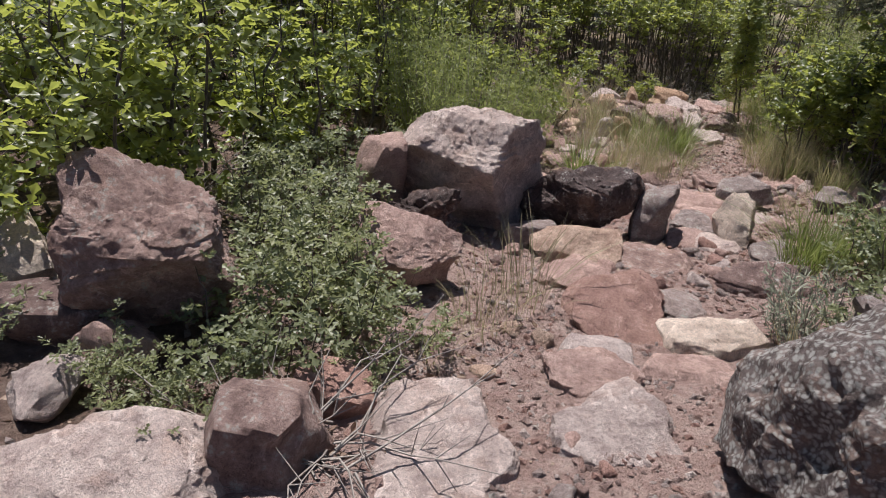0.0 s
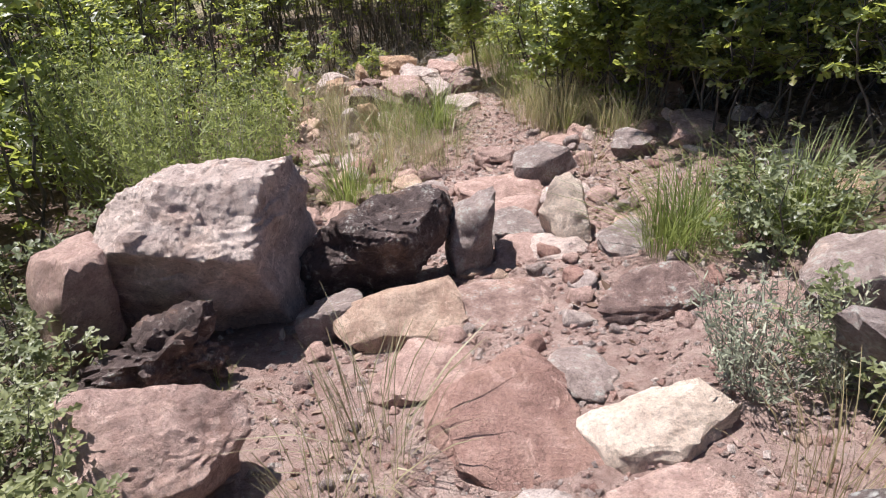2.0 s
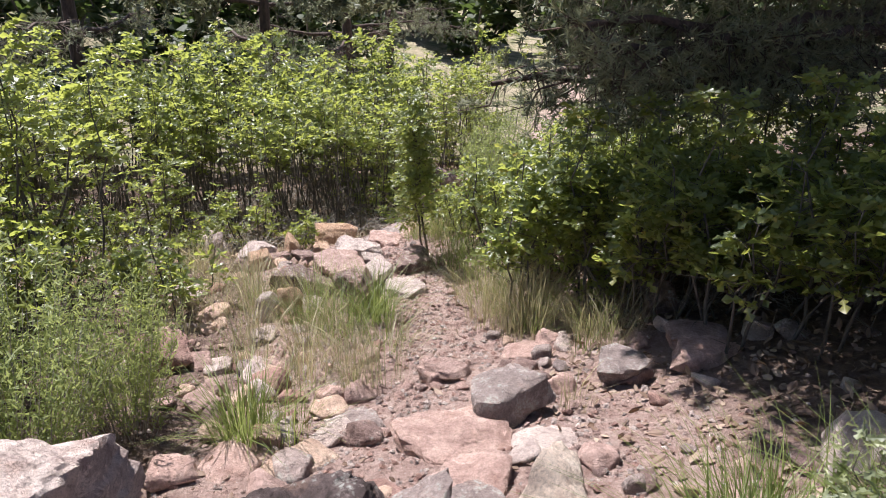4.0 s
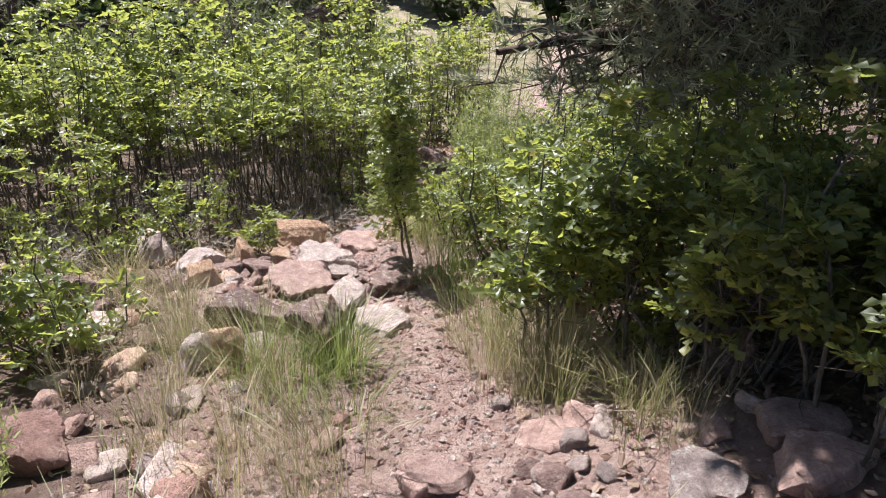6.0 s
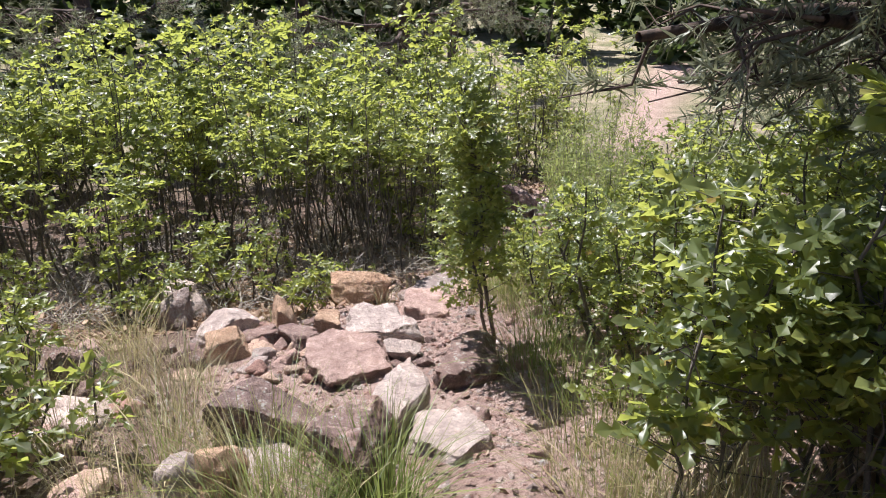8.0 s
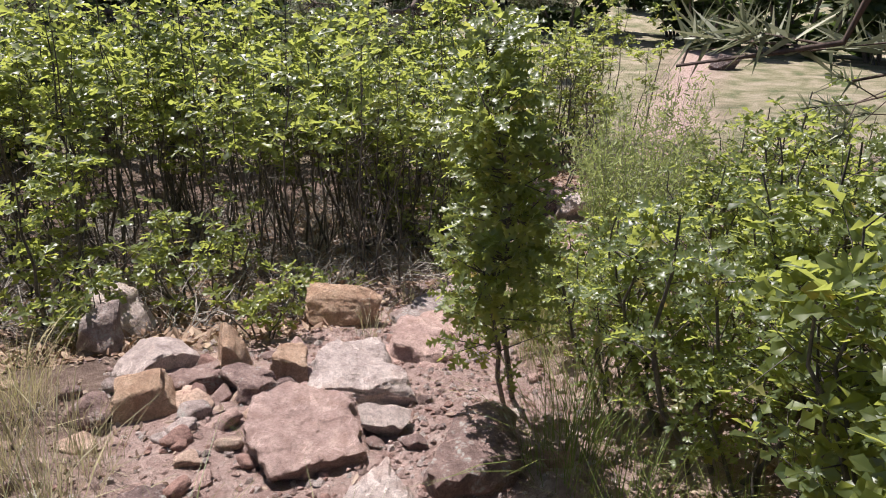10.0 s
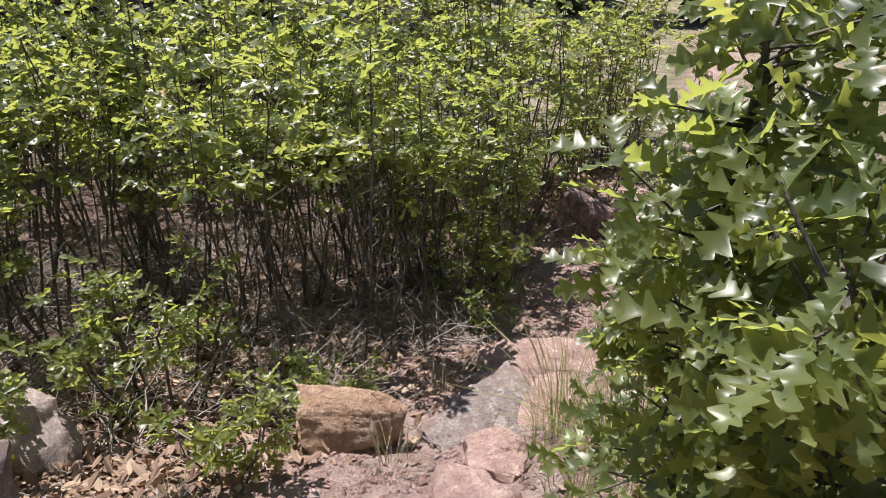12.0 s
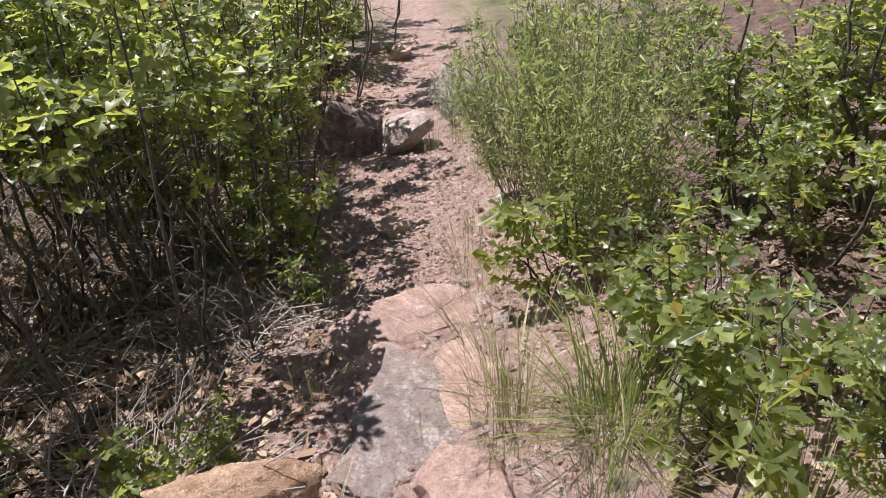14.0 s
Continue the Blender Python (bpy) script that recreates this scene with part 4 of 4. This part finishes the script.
# ---- woods beyond the clearing ----
far_tree = [shrub("broadleaf_tree", "distant dark-green tree at the edge of the clearing", "tree", 180 + i, 5.5, 2.2, 7, 140, 9, 0.5, 0.02, LEAF_FAR, 0.06, strip_shape(), 0.6) for i in range(2)]
for x, y, k in ((-7, 19, 0.6), (-4, 20.5, 0.65), (-1, 21, 0.6), (0.5, 19, 0.55), (3.0, 20.5, 0.62), (5.6, 22.5, 0.6), (7.0, 25, 0.7), (-9.5, 16, 0.6)):
    stand(far_tree[0], x, y, 40 * x, k)
for k in range(32):
    a = radians(-62 + 100 * k / 32 + rng.uniform(-1.5, 1.5))
    d = rng.uniform(27, 46)
    x, y = 3 + d * math.sin(-a), 4 + d * math.cos(a)
    stand(far_tree[k % 2], x, y, rng.uniform(0, 360), rng.uniform(0.8, 1.5))


# ---- undergrowth, dead wood, loose stones and litter ----
short = [tuft("short_grass_tuft", "short sparse half-dry grass", 190 + i, 45, 0.22, 0.3, (STRAW, GRASS, STRAW)[i], 1.0) for i in range(3)]
verge = grid(0.2, 6.5, 1.6, 12.5, 0.62, lambda x, y: 0.42 < abs(x - trail_x(y)) < 1.5)
thicket(short, [p for k, p in enumerate(verge) if k % 2 == 0 or p[1] > 5.5], 0.6, 1.25)

thicket(green, grid(5.2, 11.5, 11.6, 17.0, 0.7, lambda x, y: 0.55 < x - trail_x(y) < 1.5 or -0.95 < x - trail_x(y) < -0.55), 0.5, 0.9)


def dead_branch(seed, twigs, reach):
    """A grey dead branch with forking twigs."""
    r = np.random.default_rng(seed)
    pieces = []
    for k in range(twigs):
        a = r.uniform(0, 2 * np.pi)
        start = r.normal(0, 0.12 * reach, 3) * (1, 1, 0.2)
        d = np.array([math.cos(a), math.sin(a), r.uniform(0.0, 0.7)]) * reach * r.uniform(0.4, 1)
        pts = start + d * np.linspace(0, 1, 5)[:, None] + r.normal(0, 0.02, (5, 3))
        pts[:, 2] = np.abs(pts[:, 2])
        pieces.append(tube(pts, np.linspace(0.005, 0.0015, 5), 3))
        for m in range(3):
            q = pts[r.integers(1, 4)]
            pieces.append(tube([q, q + d * 0.2 + r.normal(0, 0.07, 3)], [0.0028, 0.001], 3))
    ob = new("dead_branch", mesh_of("dead_branch", *join(pieces), TWIG))
    return tagged(ob, "tangle of bare grey dead twigs on the ground", "dead wood", kind="stuff")


dead = [dead_branch(200 + i, 26, 0.6) for i in range(3)]
thicket(dead, [(-1.0, 3.6), (-0.75, 3.9), (-1.3, 4.1), (-0.9, 4.4), (-0.6, 4.6), (-1.6, 3.7), (-0.45, 1.6)], 0.8, 1.2)
thicket(dead, grid(1.0, 6.2, 10.5, 14.2, 0.5, lambda x, y: x < trail_x(y) - 0.75), 0.8, 1.3)
thicket(dead, [(4.6, 8.6), (4.9, 8.9), (4.2, 5.6), (4.5, 5.0), (5.0, 9.3)], 0.6, 0.9)

# loose stones, each one by itself
pebble_rng = np.random.default_rng(21)
stone_kinds = []
for k in range(14):
    v, f = rock_verts((0.11, 0.085, 0.055) if k % 3 else (0.10, 0.09, 0.075), 300 + k, 3)
    stone_kinds.append(mesh_of("stone", v, f, ROCK[("pink", "pale", "red", "pink", "tan", "grey", "brown")[k % 7]]))


def loose_stone(x, y, size):
    ob = new("stone", stone_kinds[int(pebble_rng.integers(14))])
    ob.matrix_basis = pose(x, y, gz(x, y) + 0.012 * size, pebble_rng.uniform(-25, 25), pebble_rng.uniform(-25, 25), pebble_rng.uniform(0, 360)) @ Matrix.Scale(size, 4)
    tagged(ob, "loose angular pink-grey stone on the trail bed", "stone", "loose stones on the hillside")


for k in range(70):
    y = pebble_rng.uniform(1.2, 11.5)
    loose_stone(trail_x(y) + pebble_rng.normal(0, 0.75), y, pebble_rng.uniform(0.4, 1.1))
for cx, cy, sx, sy, n, lo, hi in ((2.2, 9.0, 0.35, 0.35, 30, 0.5, 1.5), (1.3, 7.3, 0.25, 0.5, 20, 0.6, 1.8), (1.35, 5.6, 0.28, 0.6, 36, 0.8, 2.4), (1.45, 6.4, 0.3, 0.4, 20, 0.7, 1.9), (2.75, 8.9, 0.45, 0.45, 34, 0.6, 1.7), (1.4, 3.7, 0.5, 0.5, 30, 0.5, 1.4), (2.3, 3.6, 0.4, 0.5, 20, 0.6, 1.6), (3.9, 8.9, 0.4, 0.4, 16, 0.5, 1.2), (3.3, 4.9, 0.4, 0.5, 18, 0.8, 2.2), (1.5, 8.4, 0.3, 0.8, 18, 0.9, 2.6), (0.5, 2.6, 0.5, 0.6, 16, 0.5, 1.2), (2.6, 5.2, 0.35, 0.3, 14, 0.8, 2.0)):
    for k in range(n):
        loose_stone(pebble_rng.normal(cx, sx), pebble_rng.normal(cy, sy), pebble_rng.uniform(lo, hi))

# stones sunk flush in the trail bed
sunk_kinds = []
for k in range(8):
    v, f = rock_verts((0.30, 0.24, 0.14), 330 + k, 3, cuts=FLAT, sides=6)
    sunk_kinds.append(mesh_of("bedded_stone", v, f, ROCK[("pink", "pale", "pink", "tan", "red", "pale", "grey", "pink")[k]]))
for k in range(36):
    y = pebble_rng.uniform(1.4, 6.2) if k < 24 else pebble_rng.uniform(6.8, 10.8)
    x = trail_x(y) + pebble_rng.normal(0, 0.5)
    if 5.3 < y < 7.6 and abs(x - trail_x(y)) < 0.5:
        continue
    ob = new("bedded_stone", sunk_kinds[k % 8])
    ob.matrix_basis = pose(x, y, gz(x, y) - 0.05, pebble_rng.uniform(-9, 9), pebble_rng.uniform(-9, 9), pebble_rng.uniform(0, 360)) @ Matrix.Scale(pebble_rng.uniform(0.5, 1.5), 4)
    tagged(ob, "flat pinkish stone bedded in the trail", "stone", "stones bedded in the trail")


def scatter_stuff(name, label, category, count, near, shape, lo, hi, mat, flat, sink, smooth):
    """Countless small pieces over the ground, joined."""
    r = pebble_rng
    y = r.uniform(near[0], near[1], count)
    x = np.interp(y, TRAIL_Y, TRAIL_X) + near[2] + r.normal(0, near[3], count)
    z = ground_z(x, y)
    s = r.uniform(0, 1, count) ** 2.2 * (hi - lo) + lo
    sv, sf = shape
    tilt = r.normal(0, flat, (count, 3))
    up = np.array([0, 0, 1.0]) + tilt
    up /= np.linalg.norm(up, axis=1)[:, None]
    a = r.uniform(0, 2 * np.pi, count)
    way = np.stack([np.cos(a), np.sin(a), np.zeros(count)], 1)
    way -= up * np.sum(way * up, axis=1)[:, None]
    stretch = r.uniform(0.7, 1.3, count)
    v, f = scatter_leaves((sv, sf), np.stack([x, y, z + s * sink], 1), way * stretch[:, None], up, s, 1.0)
    ob = new(name, mesh_of(name, v, f, mat, smooth))
    return tagged(ob, label, category, kind="stuff")


chip = (np.array([(0.5, 0.1, 0.0), (-0.45, -0.08, 0.05), (0.06, 0.42, 0.02), (-0.1, -0.4, -0.04), (0.12, 0.05, 0.3), (-0.05, 0, -0.3)]),
        np.array([(0, 2, 4), (2, 1, 4), (1, 3, 4), (3, 0, 4), (2, 0, 5), (1, 2, 5), (3, 1, 5), (0, 3, 5)]))
for stone, n in (("pink", 9000), ("pale", 4500), ("red", 5000), ("mauve", 4500)):
    scatter_stuff("gravel", "fine pink and grey gravel over the trail", "gravel", n, (0.8, 12.5, 0.0, 0.75), chip, 0.008, 0.055, ROCK[stone], 0.3, 0.1, False)
scatter_stuff("gravel", "grey gravel and chips beside the trail", "gravel", 3500, (1.0, 11.0, -0.4, 1.1), chip, 0.01, 0.06, ROCK["grey"], 0.3, 0.1, False)
scrap = (np.array([(0, 0, 0), (0.24, 0.35, 0.10), (0.16, 0.8, 0.05), (0, 1.0, 0.16), (-0.2, 0.75, 0.10), (-0.26, 0.35, 0.02)]), np.array([(0, 1, 2), (0, 2, 3), (0, 3, 4), (0, 4, 5)]))
scatter_stuff("leaf_litter", "dry brown oak leaves fallen under the thicket", "leaf litter", 17000, (9.8, 15.5, -2.1, 0.8), scrap, 0.035, 0.1, DEAD_LEAF, 0.5, 0.15, False)
scatter_stuff("leaf_litter", "dry brown leaves under the shaded oaks", "leaf litter", 5000, (3.2, 9.8, 1.8, 0.6), scrap, 0.03, 0.08, DEAD_LEAF, 0.5, 0.15, False)
scatter_stuff("leaf_litter", "dry reddish oak leaves deep under the thicket", "leaf litter", 8000, (10.9, 14.5, -3.6, 0.9), scrap, 0.035, 0.1, DEAD_LEAF, 0.5, 0.15, False)
scatter_stuff("leaf_litter", "dry leaves and bits along the verge", "leaf litter", 2600, (1.5, 10.0, -1.4, 0.7), scrap, 0.02, 0.06, DEAD_LEAF, 0.5, 0.15, False)
